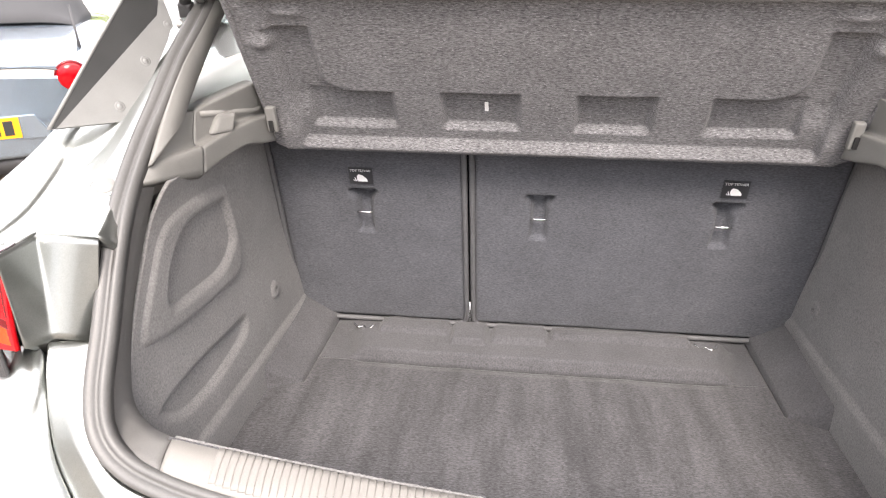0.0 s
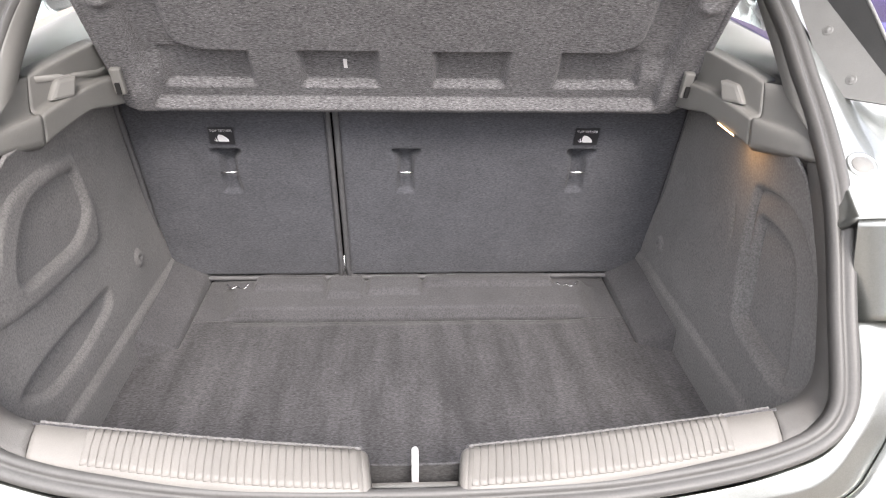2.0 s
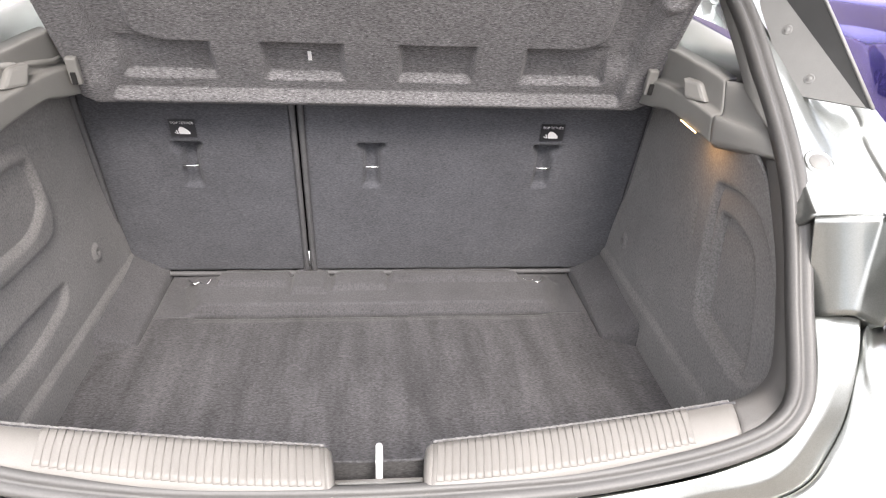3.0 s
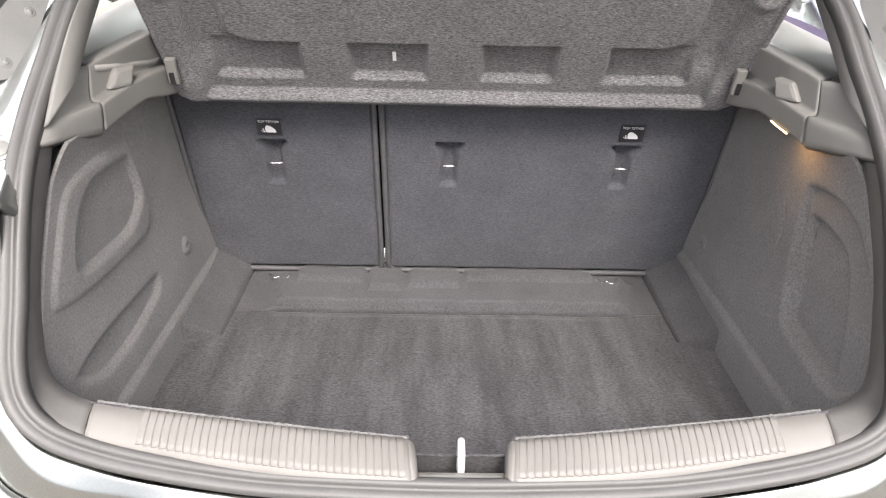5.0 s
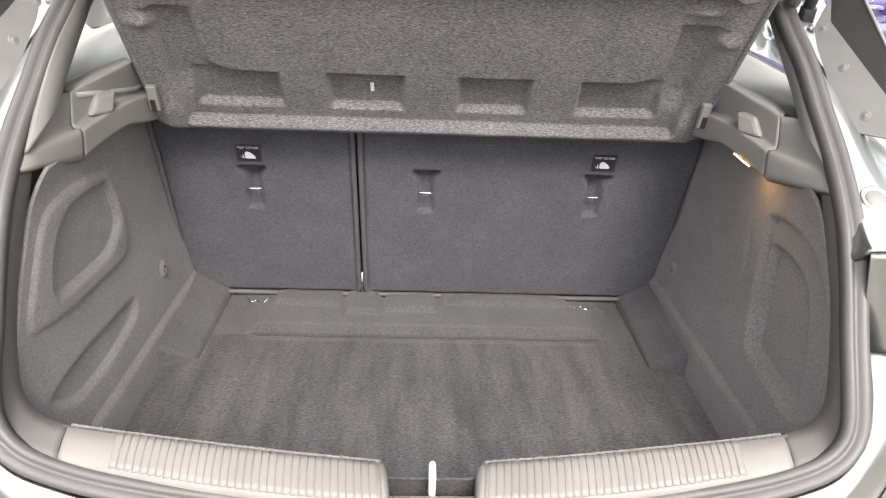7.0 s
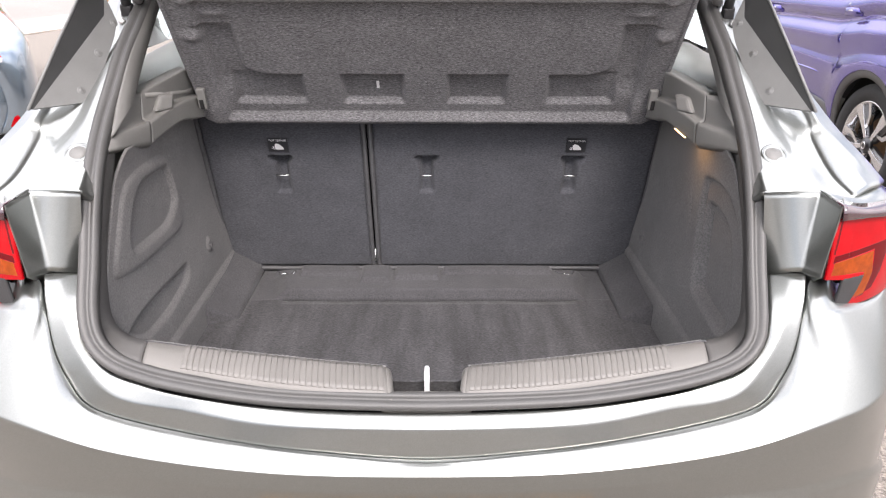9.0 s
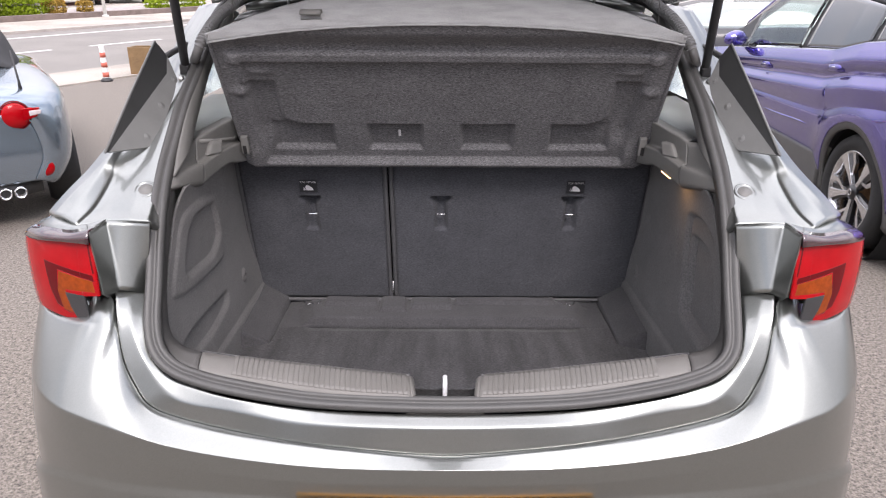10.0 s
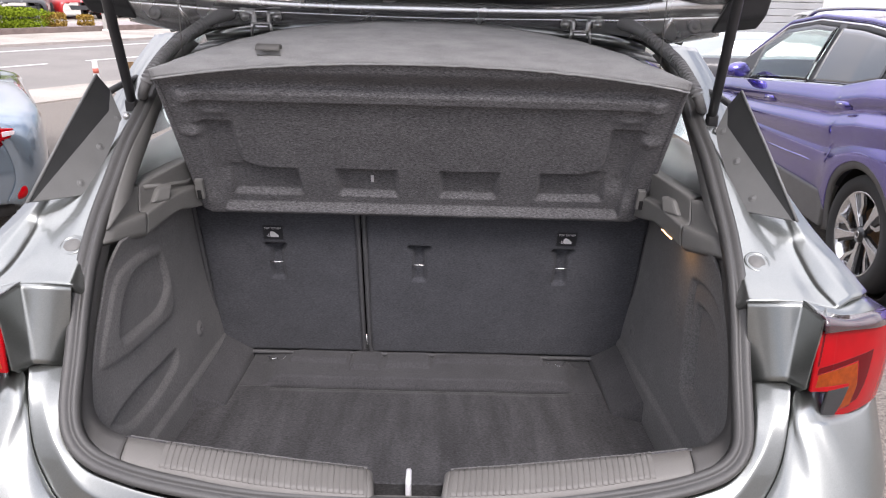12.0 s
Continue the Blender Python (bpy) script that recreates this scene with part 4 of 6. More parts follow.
for s in (-1, 1):
    # wheel-arch box
    f = lambda x, y: 0.494 + 0.75 * max(0.0, x - 0.524) + 0.01 * (y - 0.56)
    box_rows = []
    for v_ in np.linspace(0, 1, 30):
        x = 0.524 + 0.115 * v_
        y0 = 0.572 - 0.42 * (x - 0.524)
        top_ = [(x, y, f(x, y)) for y in np.linspace(y0 + 0.012, 0.895, 20)]
        box_rows.append([(x, y0 - 0.006, 0.470), (x, y0 - 0.004, f(x, y0) - 0.018), (x, y0 - 0.0035, f(x, y0) - 0.010), (x, y0 - 0.001, f(x, y0) - 0.003), (x, y0 + 0.003, f(x, y0) + 0.0005), (x, y0 + 0.007, f(x, y0) + 0.0005)] + top_)
    edge_in = [[(x - dx, max(y, 0.560), z - dz) for x, y, z in box_rows[0]] for dx, dz in ((0.0035, 0.030), (0.003, 0.006), (0.0015, 0.002))]
    part("wheel_box", grid_mesh("wheel_box", [np.array(r) * (s, 1, 1) for r in edge_in + box_rows], BOX_CARPET, flip=s < 0), car, "carpeted wheel-arch box")
    # side lining with its moulded pocket
    if s < 0:
        raised = [([(0.150, 0.836), (0.292, 0.798), (0.522, 0.785), (0.545, 0.835), (0.528, 0.905), (0.510, 0.975), (0.339, 0.995), (0.265, 0.985), (0.212, 0.930), (0.165, 0.870)], -0.006, 0.006)]
        pockets = raised + [([(0.496, 0.955), (0.340, 0.970), (0.277, 0.935), (0.236, 0.865), (0.255, 0.838), (0.453, 0.817), (0.516, 0.856)], 0.012, 0.007),
                            ([(0.518, 0.692), (0.352, 0.712), (0.214, 0.723), (0.149, 0.707), (0.219, 0.650), (0.351, 0.632), (0.508, 0.652)], 0.010, 0.008)]
    else:
        pockets = [([(0.428, 0.955), (0.310, 0.978), (0.233, 0.957), (0.183, 0.914), (0.136, 0.851), (0.107, 0.787), (0.113, 0.732), (0.164, 0.684), (0.392, 0.697), (0.400, 0.800), (0.445, 0.917)], 0.013, 0.005),
                   ([(0.412, 0.905), (0.330, 0.917), (0.260, 0.900), (0.218, 0.839), (0.193, 0.766), (0.171, 0.700), (0.193, 0.690), (0.380, 0.700), (0.388, 0.790), (0.405, 0.864)], 0.016, 0.005),
                   ([(0.470, 0.900), (0.452, 0.900), (0.436, 0.815), (0.448, 0.790)], 0.010, 0.004)]
    zs = np.linspace(0.43, 1.052, 200)
    rows = []
    for z in zs:
        y0 = np.interp(z, [0.43, 0.765, 0.79, 0.84, 0.91, 0.985, 1.04, 1.10], [0.045, 0.085, 0.10, 0.13, 0.17, 0.23, 0.28, 0.36])
        y1 = 0.90 - 0.2626 * (z - 0.463)
        yy = np.linspace(y0, y1, 230)
        x = 0.604 + 0.010 * step(0.60, 0.80, z) - 0.02 * step(1.0, 1.10, z)
        x = x + (0.007 if s < 0 else 0.001) * step(0.50, 0.82, yy) * step(0.52, 0.70, z)
        x = x + 0.003 * step(y1 - 0.022, y1 - 0.006, yy)
        fold = (0.596 if s > 0 else 0.580) - 0.05 * (yy - 0.266)
        x = x - 0.008 * (1 - step(-0.012, 0.010, z - fold))
        for poly, depth, soft in pockets:
            x = x + depth * (1 - step(-soft, soft, inside(poly, yy, np.full_like(yy, z), 0.03)))
        for cy, cz in (((0.672, 0.664),) if s < 0 else ((0.74, 0.652),)):
            r = np.hypot(yy - cy, z - cz)
            x = x - 0.008 * (1 - step(0.008, 0.022, r)) + 0.012 * (1 - step(0.0, 0.012, r))
        x = x + np.array([0.0025 * noise.noise((y * 7, z * 7, s * 3.0)) for y in yy])
        rows.append(np.stack([s * x, yy, np.full_like(yy, z)], 1))
    part("side_lining", grid_mesh("side_lining", rows, LINING, flip=s < 0), car, "moulded dark grey carpet side lining", thick=0.006)
    # trim between the seal and the lining
    inner = spline([(0.508, 0.040, 0.768), (0.555, 0.062, 0.768), (0.592, 0.090, 0.786), (0.606, 0.125, 0.84), (0.612, 0.17, 0.91), (0.614, 0.23, 0.985), (0.616, 0.275, 1.035), (0.622, 0.30, 1.056)], 40)
    outer = spline([(0.502, -0.020, 0.756), (0.556, -0.006, 0.772), (0.586, 0.010, 0.80), (0.597, 0.04, 0.843), (0.602, 0.088, 0.907), (0.609, 0.148, 0.985), (0.615, 0.203, 1.043), (0.621, 0.240, 1.068)], 40)
    outer[:, 0] -= RIGHT_IN * (s > 0) * step(0.76, 0.86, outer[:, 2])
    inner[:, 0] -= 0.5 * RIGHT_IN * (s > 0) * step(0.76, 0.86, inner[:, 2])
    rows = [np.array([o, o * 0.7 + i * 0.3 + (0.003, 0, 0.002), o * 0.3 + i * 0.7 + (0.004, 0, 0.002), i, i + (0.02, 0.01, -0.01)]) * (s, 1, 1) for o, i in zip(outer, inner)]
    part("corner_lining", grid_mesh("corner_lining", rows, CORNER, flip=s > 0), car, thick=0.004)

# folding rear seat backs
SEAT_UP, SEAT_OUT = np.array([0, -0.2626, 1]) / 1.0339, np.array([0, -1, -0.2626]) / 1.0339


def on_seat(x, z, out=0.0):
    return np.array([x, 0.88, 0.463]) + SEAT_UP * ((z - 0.463) * 1.0339) + SEAT_OUT * out


def seat_back(x0, x1, anchors, labels, name_label):
    xs = np.linspace(x0, x1, int((x1 - x0) / 0.0045))
    zs = np.linspace(0.487, 1.06, 128)
    rows = []
    for z in zs:
        d = np.zeros_like(xs)
        for xa in anchors:
            half = 0.0165 + 0.014 * step(0.845, 0.875, z) + 0.003 * (1 - step(0.77, 0.80, z))
            m = (1 - step(half - 0.006, half + 0.004, np.abs(xs - xa))) * step(0.763, 0.768, z) * (1 - step(0.876, 0.882, z))
            d += m * (0.013 + 0.020 * step(0.775, 0.85, z))
        edge = np.minimum(np.minimum(xs - x0, x1 - xs), z - 0.487)
        d += 0.010 * (1 - step(0.0, 0.016, edge))
        rows.append([on_seat(x, z, -dd + 0.0012 * noise.noise((x * 12, z * 12, 2.0))) for x, dd in zip(xs, d)])
    seat = part("seat_back", grid_mesh("seat_back", rows, SEATBACK), car, name_label, thick=0.03)
    r = 0.022
    path = [on_seat(x0 + 0.002, 1.05), on_seat(x0 + 0.002, 0.487 + r), on_seat(x0 + r * 0.35, 0.487 + r * 0.3), on_seat(x0 + r, 0.487), on_seat((x0 + x1) / 2, 0.486), on_seat(x1 - r, 0.487), on_seat(x1 - r * 0.35, 0.487 + r * 0.3), on_seat(x1 - 0.002, 0.487 + r), on_seat(x1 - 0.002, 1.05)]
    pts = np.vstack([spline(path[0:2], 30)[:-1], spline(path[1:4], 12)[:-1], spline(path[3:6], 40)[:-1], spline(path[5:8], 12)[:-1], spline(path[7:9], 30)])
    tube("piping", pts, 0.0066, PIPING, seat, "black edge piping", ref=SEAT_OUT)
    for xa in anchors:
        tube("tether_anchor", np.array([on_seat(xa - 0.0175, 0.823, 0.0035), on_seat(xa - 0.006, 0.823, 0.004), on_seat(xa + 0.006, 0.823, 0.004), on_seat(xa + 0.0175, 0.823, 0.0035)]), 0.0024, STEEL, seat, "bright steel tether anchor bar", ref=SEAT_OUT)
    for xa in labels:
        q = [on_seat(xa + a, 0.918 + b, 0.0022) for a, b in ((-0.027, -0.021), (0.027, -0.021), (0.027, 0.021), (-0.027, 0.021))]
        lab = part("tether_label", mesh_of("tether_label", q, [(0, 1, 2, 3)], LABEL_BLACK, False), seat, "black sticker with white lettering and child-seat sign", thick=0.001, offset=1.0)
        m = Matrix((Vector((1, 0, 0)), Vector(SEAT_UP), Vector(-SEAT_OUT * -1))).transposed().to_4x4()
        text_mesh("label_text", "TOP TETHER", 0.0082, WHITE_INK, Matrix.Translation(on_seat(xa, 0.931, 0.004)) @ m, lab)
        icon = [(-0.007, -0.012), (0.014, -0.012), (0.014, -0.007), (0.010, -0.002), (0.002, 0.0045), (-0.005, 0.006), (-0.0085, 0.002), (-0.0095, -0.004)]
        part("label_sign", mesh_of("label_sign", [on_seat(xa + a, 0.916 + b, 0.004) for a, b in icon], [tuple(range(len(icon)))], WHITE_INK, False), lab)
        for a, b, c, d in ((-0.015, -0.002, -0.0125, -0.010), (-0.0185, -0.0075, -0.0135, -0.0115), (-0.013, -0.0115, -0.0085, -0.0075)):
            part("label_stroke", mesh_of("label_stroke", [on_seat(xa + a, 0.916 + b, 0.004), on_seat(xa + a + 0.002, 0.916 + b, 0.004), on_seat(xa + c + 0.002, 0.916 + d, 0.004), on_seat(xa + c, 0.916 + d, 0.004)], [(0, 1, 2, 3)], WHITE_INK, False), lab)
    return seat


seat_back(-0.614, -0.1745, (-0.408,), (-0.407,), "narrow dark grey carpeted rear seat back, upright")
seat_back(-0.1615, 0.614, (-0.01, 0.388), (0.392,), "wide dark grey carpeted rear seat back, upright")
# near-black box behind the slit, standing in for the shade there
box("seat_gap_shade", (-0.19, 0.93, 0.44), (-0.15, 0.97, 1.05), DARK, car, "near-black box standing in for shade between the seat backs", turn=None)
tube("belt_guide", np.array([on_seat(-0.1685, 0.56, -0.004), on_seat(-0.169, 0.50, 0.004), on_seat(-0.1695, 0.466, 0.010)]), 0.0026, STEEL, car, "thin bright steel guide between the seat backs")
for s, x in ((-1, -0.428), (1, 0.400)):
    tube("lashing_eye", spline([(x - 0.027, 0.798, 0.512), (x - 0.014, 0.786, 0.510), (x - 0.002, 0.791, 0.511), (x + 0.008, 0.782, 0.510), (x + 0.019, 0.785, 0.511), (x + 0.026, 0.796, 0.517)], 40), 0.0024, STEEL, car, "bright bent steel lashing eye")

# grey pillar trim and shelf support on each side
for s in (-1, 1):
    # arm of the trim: lower edge, upper edge and the top of the recessed face behind it
    inset = np.array([0.014 if s > 0 else -0.003, 0, 0])
    arm_low = [(0.546, 0.645, 1.024), (0.552, 0.585, 1.035), (0.557, 0.55, 1.044), (0.563, 0.52, 1.046), (0.575, 0.455, 1.040), (0.584, 0.395, 1.033)]
    arm_up = [(0.546, 0.635, 1.076), (0.552, 0.585, 1.084), (0.557, 0.55, 1.086), (0.563, 0.515, 1.086), (0.574, 0.455, 1.082), (0.583, 0.402, 1.077)]
    arm_top = [(0.556, 0.600, 1.150), (0.560, 0.575, 1.150), (0.570, 0.54, 1.147), (0.580, 0.505, 1.143), (0.594, 0.462, 1.138), (0.604, 0.430, 1.132)]
    rows = [creased([np.array(lo_) + (0.012, 0.004, -0.004), lo_, up_, np.array(up_) + (0.019, 0.008, 0.003), tp_, np.array(tp_) + (0.03, 0.02, 0.0)], 0.004) for lo_, up_, tp_ in zip(stations(arm_low, 6), stations(arm_up, 6), stations(arm_top, 6))]
    rows = [(r - inset) * (s, 1, 1) for r in rows]
    trim = part("pillar_trim", grid_mesh("pillar_trim", rows, PLASTIC, flip=s > 0), car, "grey plastic pillar trim with the shelf support", thick=0.004)
    face_in = stations([(0.584, 0.395, 1.033), (0.583, 0.402, 1.077), (0.602, 0.41, 1.081), (0.604, 0.430, 1.132)], 5)
    face_out = stations([(0.609, 0.245, 1.066), (0.614, 0.262, 1.080), (0.618, 0.29, 1.098), (0.623, 0.36, 1.142)], 5)
    rows = [np.array([(a - inset) * (1 - v) + b * v for v in (0, 0.05, 0.35, 0.7, 1.0)]) for a, b in zip(face_in, face_out)]
    rows = [rows[0] + (0.012, 0.004, -0.010)] + rows
    part("trim_face", grid_mesh("trim_face", [r * (s, 1, 1) for r in rows], PLASTIC, flip=s < 0), trim, thick=0.004)
    low = spline([(0.612, 0.270, 1.082), (0.622, 0.36, 1.145), (0.626, 0.45, 1.208), (0.622, 0.535, 1.262), (0.606, 0.64, 1.35), (0.575, 0.73, 1.42)], 30)
    high = spline([(0.606, 0.37, 1.125), (0.612, 0.44, 1.168), (0.617, 0.53, 1.220), (0.615, 0.63, 1.290), (0.600, 0.72, 1.365), (0.575, 0.785, 1.405)], 30)
    rows = [np.array([a, a * 0.94 + b * 0.06 + (-0.004, 0, 0), a * 0.06 + b * 0.94 + (-0.004, 0, 0), b, b + (0.03, 0.012, 0.0)]) * (s, 1, 1) for a, b in zip(low, high)]
    part("pillar_cover", grid_mesh("pillar_cover", rows, PLASTIC, flip=s < 0), trim, thick=0.004)
    pocket = [(0.563 - inset[0], 0.512, 1.114), (0.580 - inset[0], 0.474, 1.115), (0.586 - inset[0], 0.446, 1.086), (0.562 - inset[0], 0.488, 1.083)]
    prism("finger_pocket", mirrored(pocket, s), (0.024 * s, 0.012, 0), PLASTIC, trim, bevel=0.006)
    box("shelf_clip", (-0.010, -0.007, -0.026), (0.010, 0.007, 0.026), PLASTIC, trim, "grey shelf pivot clip", bevel=0.003, turn=Matrix.Translation((0.541 * s - inset[0] * 0.6, 0.606, 1.078)) @ Euler((radians(12), 0, 0)).to_matrix().to_4x4())
    box("clip_slot", (-0.004, -0.002, -0.012), (0.004, 0.002, 0.010), DARK, trim, turn=Matrix.Translation((0.541 * s - inset[0] * 0.6, 0.5985, 1.066)) @ Euler((radians(12), 0, 0)).to_matrix().to_4x4())
    # ledge inside the quarter window, glass
    part("window_ledge", grid_mesh("window_ledge", [np.array([(0.600, 0.44, 1.130), (0.70, 0.50, 1.118), (0.80, 0.60, 1.105)]) * (s, 1, 1), np.array([(0.566, 0.60, 1.10), (0.70, 0.75, 1.10), (0.83, 0.9, 1.10)]) * (s, 1, 1), np.array([(0.58, 1.3, 1.10), (0.7, 1.3, 1.10), (0.84, 1.3, 1.10)]) * (s, 1, 1)], PLASTIC, flip=s < 0), trim, thick=0.01)
    glass = part("quarter_glass", grid_mesh("quarter_glass", [np.array([(0.800, 0.60, 1.13), (0.83, 1.0, 1.12), (0.85, 1.6, 1.10)]) * (s, 1, 1), np.array([(0.722, 0.76, 1.345), (0.72, 1.1, 1.40), (0.72, 1.6, 1.42)]) * (s, 1, 1)], GLASS, flip=s < 0), car, "rear quarter window glass", thick=0.004)
    glass.visible_shadow = False
part("boot_lamp", sweep_mesh("boot_lamp", spline([(0.5635, 0.440, 1.0355), (0.5595, 0.465, 1.0378), (0.5555, 0.490, 1.041)], 8), ring(0.0014, 8), LAMP_GLOW, (1, 0, 0)), car, "lit warm boot lamp under the trim")
glow = new("boot_lamp_light", bpy.data.lights.new("boot_lamp_light", "AREA"))
glow.data.shape, glow.data.size, glow.data.size_y, glow.data.energy, glow.data.color = "RECTANGLE", 0.05, 0.012, 0.03, (1.0, 0.55, 0.2)
glow.matrix_world = look((0.566, 0.43, 1.022), (0.62, 0.40, 0.93))

# ---- parcel shelf ----
shelf = thing("parcel_shelf", "dark felt parcel shelf lifted on its cords", "parcel shelf", at=(0, 0.66, 1.003))
SH_UP = np.array([0, -0.231, 0.357]) / 0.4252
SH_OUT = np.array([0, -0.357, -0.231]) / 0.4252


def on_shelf(x, s_, out=0.0):
    return np.array([x, 0, 0]) + SH_UP * s_ + SH_OUT * out


def ridge(x):
    return 0.476 - 0.052 * (abs(x) / 0.55) ** 2.2


xs = np.linspace(-1, 1, 300)
rows = []
POCKETS = ((-0.468, -0.298), (-0.208, -0.060), (0.043, 0.186), (0.282, 0.448))
for v in np.linspace(0, 1, 240):
    row = []
    for u in xs:
        half = 0.552 - 0.020 * (1 - step(0.0, 0.05, v))
        x = u * half
        s_ = v * ridge(x)
        a = abs(x)
        d = 0.0
        core = 1 - step(0.486, 0.498, a)
        # rolled lower rim, then the sheet set back behind it
        d += core * -0.024 * step(0.012, 0.024, s_) - (1 - core) * 0.012 * step(0.03, 0.10, s_)
        d += 0.003 * step(0.002, 0.008, s_) * core
        sunk = 0.0
        for x0, x1 in POCKETS:
            m = step(x0 - 0.004, x0 + 0.010, x) * (1 - step(x1 - 0.010, x1 + 0.004, x))
            sunk = max(sunk, m * step(0.047, 0.058, s_) * (1 - step(0.142, 0.147, s_)))
        # sunk strip at either side of the middle panel, running into the outer pockets
        lean = 0.424 - 0.05 * (1 - step(0.140, 0.180, s_)) ** 2
        sunk = max(sunk, 0.8 * step(lean - 0.004, lean + 0.012, a) * (1 - step(0.478, 0.515, a)) * step(0.070, 0.135, s_) * (1 - step(0.288, 0.296, s_)))
        d -= 0.018 * sunk
        # ledge below the top and the overhang above it
        tuck = 1 - step(0.505, 0.535, a)
        d += tuck * (0.014 * step(0.352, 0.364, s_) - 0.020 * step(0.382, 0.396, s_))
        d += 0.028 * step(0.396, 0.455, s_) * (0.4 + 0.6 * tuck)
        d += 0.009 * math.exp(-((a - 0.512) / 0.022) ** 2 - ((s_ - 0.265) / 0.013) ** 2) + 0.008 * math.exp(-((a - 0.455) / 0.03) ** 2 - ((s_ - 0.325) / 0.012) ** 2)
        d += 0.0014 * noise.noise((x * 14, s_ * 14, 4.1))
        row.append(on_shelf(x, s_, d))
    rows.append(row)
part("felt_panel", grid_mesh("felt_panel", rows, FELT), shelf, "dark pressed felt underside", thick=0.006)
rows = []
for u in np.linspace(-1, 1, 90):
    x = u * 0.552
    deep = 0.115 * (1 - abs(u) ** 2.6) + 0.006
    wob = 0.0025 * noise.noise((x * 30, 0.0, 7.7))
    base = on_shelf(x, ridge(x) + 0.003 + wob, 0.002)
    rows.append([base - SH_OUT * deep * k + SH_UP * 0.02 * math.sin(k * 2.4) for k in np.linspace(0, 1, 12)])
part("rear_face", grid_mesh("rear_face", rows, SHELF_TOP, flip=True), shelf, "smooth grey fabric rear face", thick=0.005)
edge = np.array([on_shelf(u * 0.552, ridge(u * 0.552) + 0.002 + 0.002 * noise.noise((u * 22, 1, 1)), 0.003) for u in np.linspace(-1, 1, 160)])
tube("frayed_edge", edge, 0.0024, SHELF_TOP, shelf, "worn pale edge", n=6, ref=SH_OUT, radii=[1 + 0.5 * noise.noise((i * 0.6, 3, 3)) for i in range(160)])
low_edge = np.array([on_shelf(u * 0.532, 0.001 + 0.0015 * noise.noise((u * 26, 5, 1)), -0.004) for u in np.linspace(-1, 1, 160)])
tube("lower_edge", low_edge, 0.0035, FELT, shelf, n=6, ref=SH_OUT)
for s in (-1, 1):
    tube("side_edge", np.array([on_shelf(s * (0.552 - 0.020 * (1 - step(0.0, 0.05, v))), v * 0.425, -0.012) for v in np.linspace(0, 1, 30)]), 0.0055, FELT, shelf, n=8, ref=SH_OUT)
    p0 = on_shelf(s * 0.495, ridge(0.495), -0.045)
    tube("cord", np.array([p0, p0 + (-0.012 * s, -0.03, 0.10), p0 + (-0.035 * s, -0.10, 0.30)]), 0.0011, PLASTIC, shelf, "thin lifting cord", n=6, ref=(1, 0, 0))
tagq = [on_shelf(-0.1235 + a, b, -0.036) for a, b in ((-0.0035, 0.087), (0.0035, 0.087), (0.0035, 0.110), (-0.0035, 0.110))]
part("tag", mesh_of("tag", tagq, [(0, 1, 2, 3)], WHITE_INK, False), shelf, "tiny white tag", thick=0.001)
clip_m = Matrix.Translation(on_shelf(-0.305, 0.474, -0.024)) @ Euler((radians(32), 0, radians(-4))).to_matrix().to_4x4()
rows = []
for x in (-0.024, 0.024):
    rows.append([tuple(clip_m @ Vector((x, 0.012 * math.cos(t), 0.010 + 0.012 * math.sin(t)))) for t in np.linspace(-2.2, 2.6, 18)])
part("cord_clip", grid_mesh("cord_clip", rows, PLASTIC), shelf, "grey curled plastic clip", thick=0.003)

# ---- raised tailgate, roof and the rest of the body ----
# its lower rim: a flange facing down, a groove, a rounded bar, then the black glass border
GATE_X = (0, 0.20, 0.35, 0.47, 0.54, 0.59, 0.655, 0.678)
GATE_Y = (0.787, 0.784, 0.775, 0.740, 0.717, 0.693, 0.655, 0.640)
GATE_LOW = (1.457, 1.457, 1.457, 1.455, 1.442, 1.442, 1.457, 1.464)
GATE_MID = (1.481, 1.483, 1.486, 1.489, 1.494, 1.499, 1.503, 1.505)
GATE_TOP = (1.516, 1.515, 1.518, 1.529, 1.541, 1.552, 1.560, 1.562)


def gate_row(out, low, mid, top, up=0.0):
    """A line along the tailgate's rim between its lower edge, groove and bar."""
    return spline(both([(x, y + out, a * low + b * mid + c * top + up) for x, y, a, b, c in zip(GATE_X, GATE_Y, GATE_LOW, GATE_MID, GATE_TOP)]), 97)


gate = part("tailgate", grid_mesh("tailgate", [gate_row(*r) for r in (
    (0.022, 1, 0, 0, 0.004), (0.014, 1, 0, 0, 0.0), (0.010, 1, 0, 0, 0.002), (0.004, 0.5, 0.5, 0), (-0.002, 0.1, 0.9, 0), (-0.003, 0, 1, 0, -0.001),
    (0.006, 0, 1, 0, 0.0), (0.007, 0, 1, 0, 0.003), (-0.008, 0, 1, 0, 0.004), (-0.013, 0, 0.85, 0.15, 0.003), (-0.016, 0, 0.6, 0.4), (-0.014, 0, 0.3, 0.7),
    (-0.006, 0, 0.1, 0.9), (0.006, 0, 0, 1), (0.02, 0, 0, 1, 0.004))], PAINT_INNER, flip=True), car, "raised grey tailgate", thick=0.004)
part("glass_border", grid_mesh("glass_border", [gate_row(0.004, 0, 0, 1, 0.001), gate_row(-0.012, 0, 0, 1, 0.03), gate_row(-0.04, 0, 0, 1, 0.07)], BLACK, flip=True), gate, "black border of the rear window", thick=0.004)
rows = []
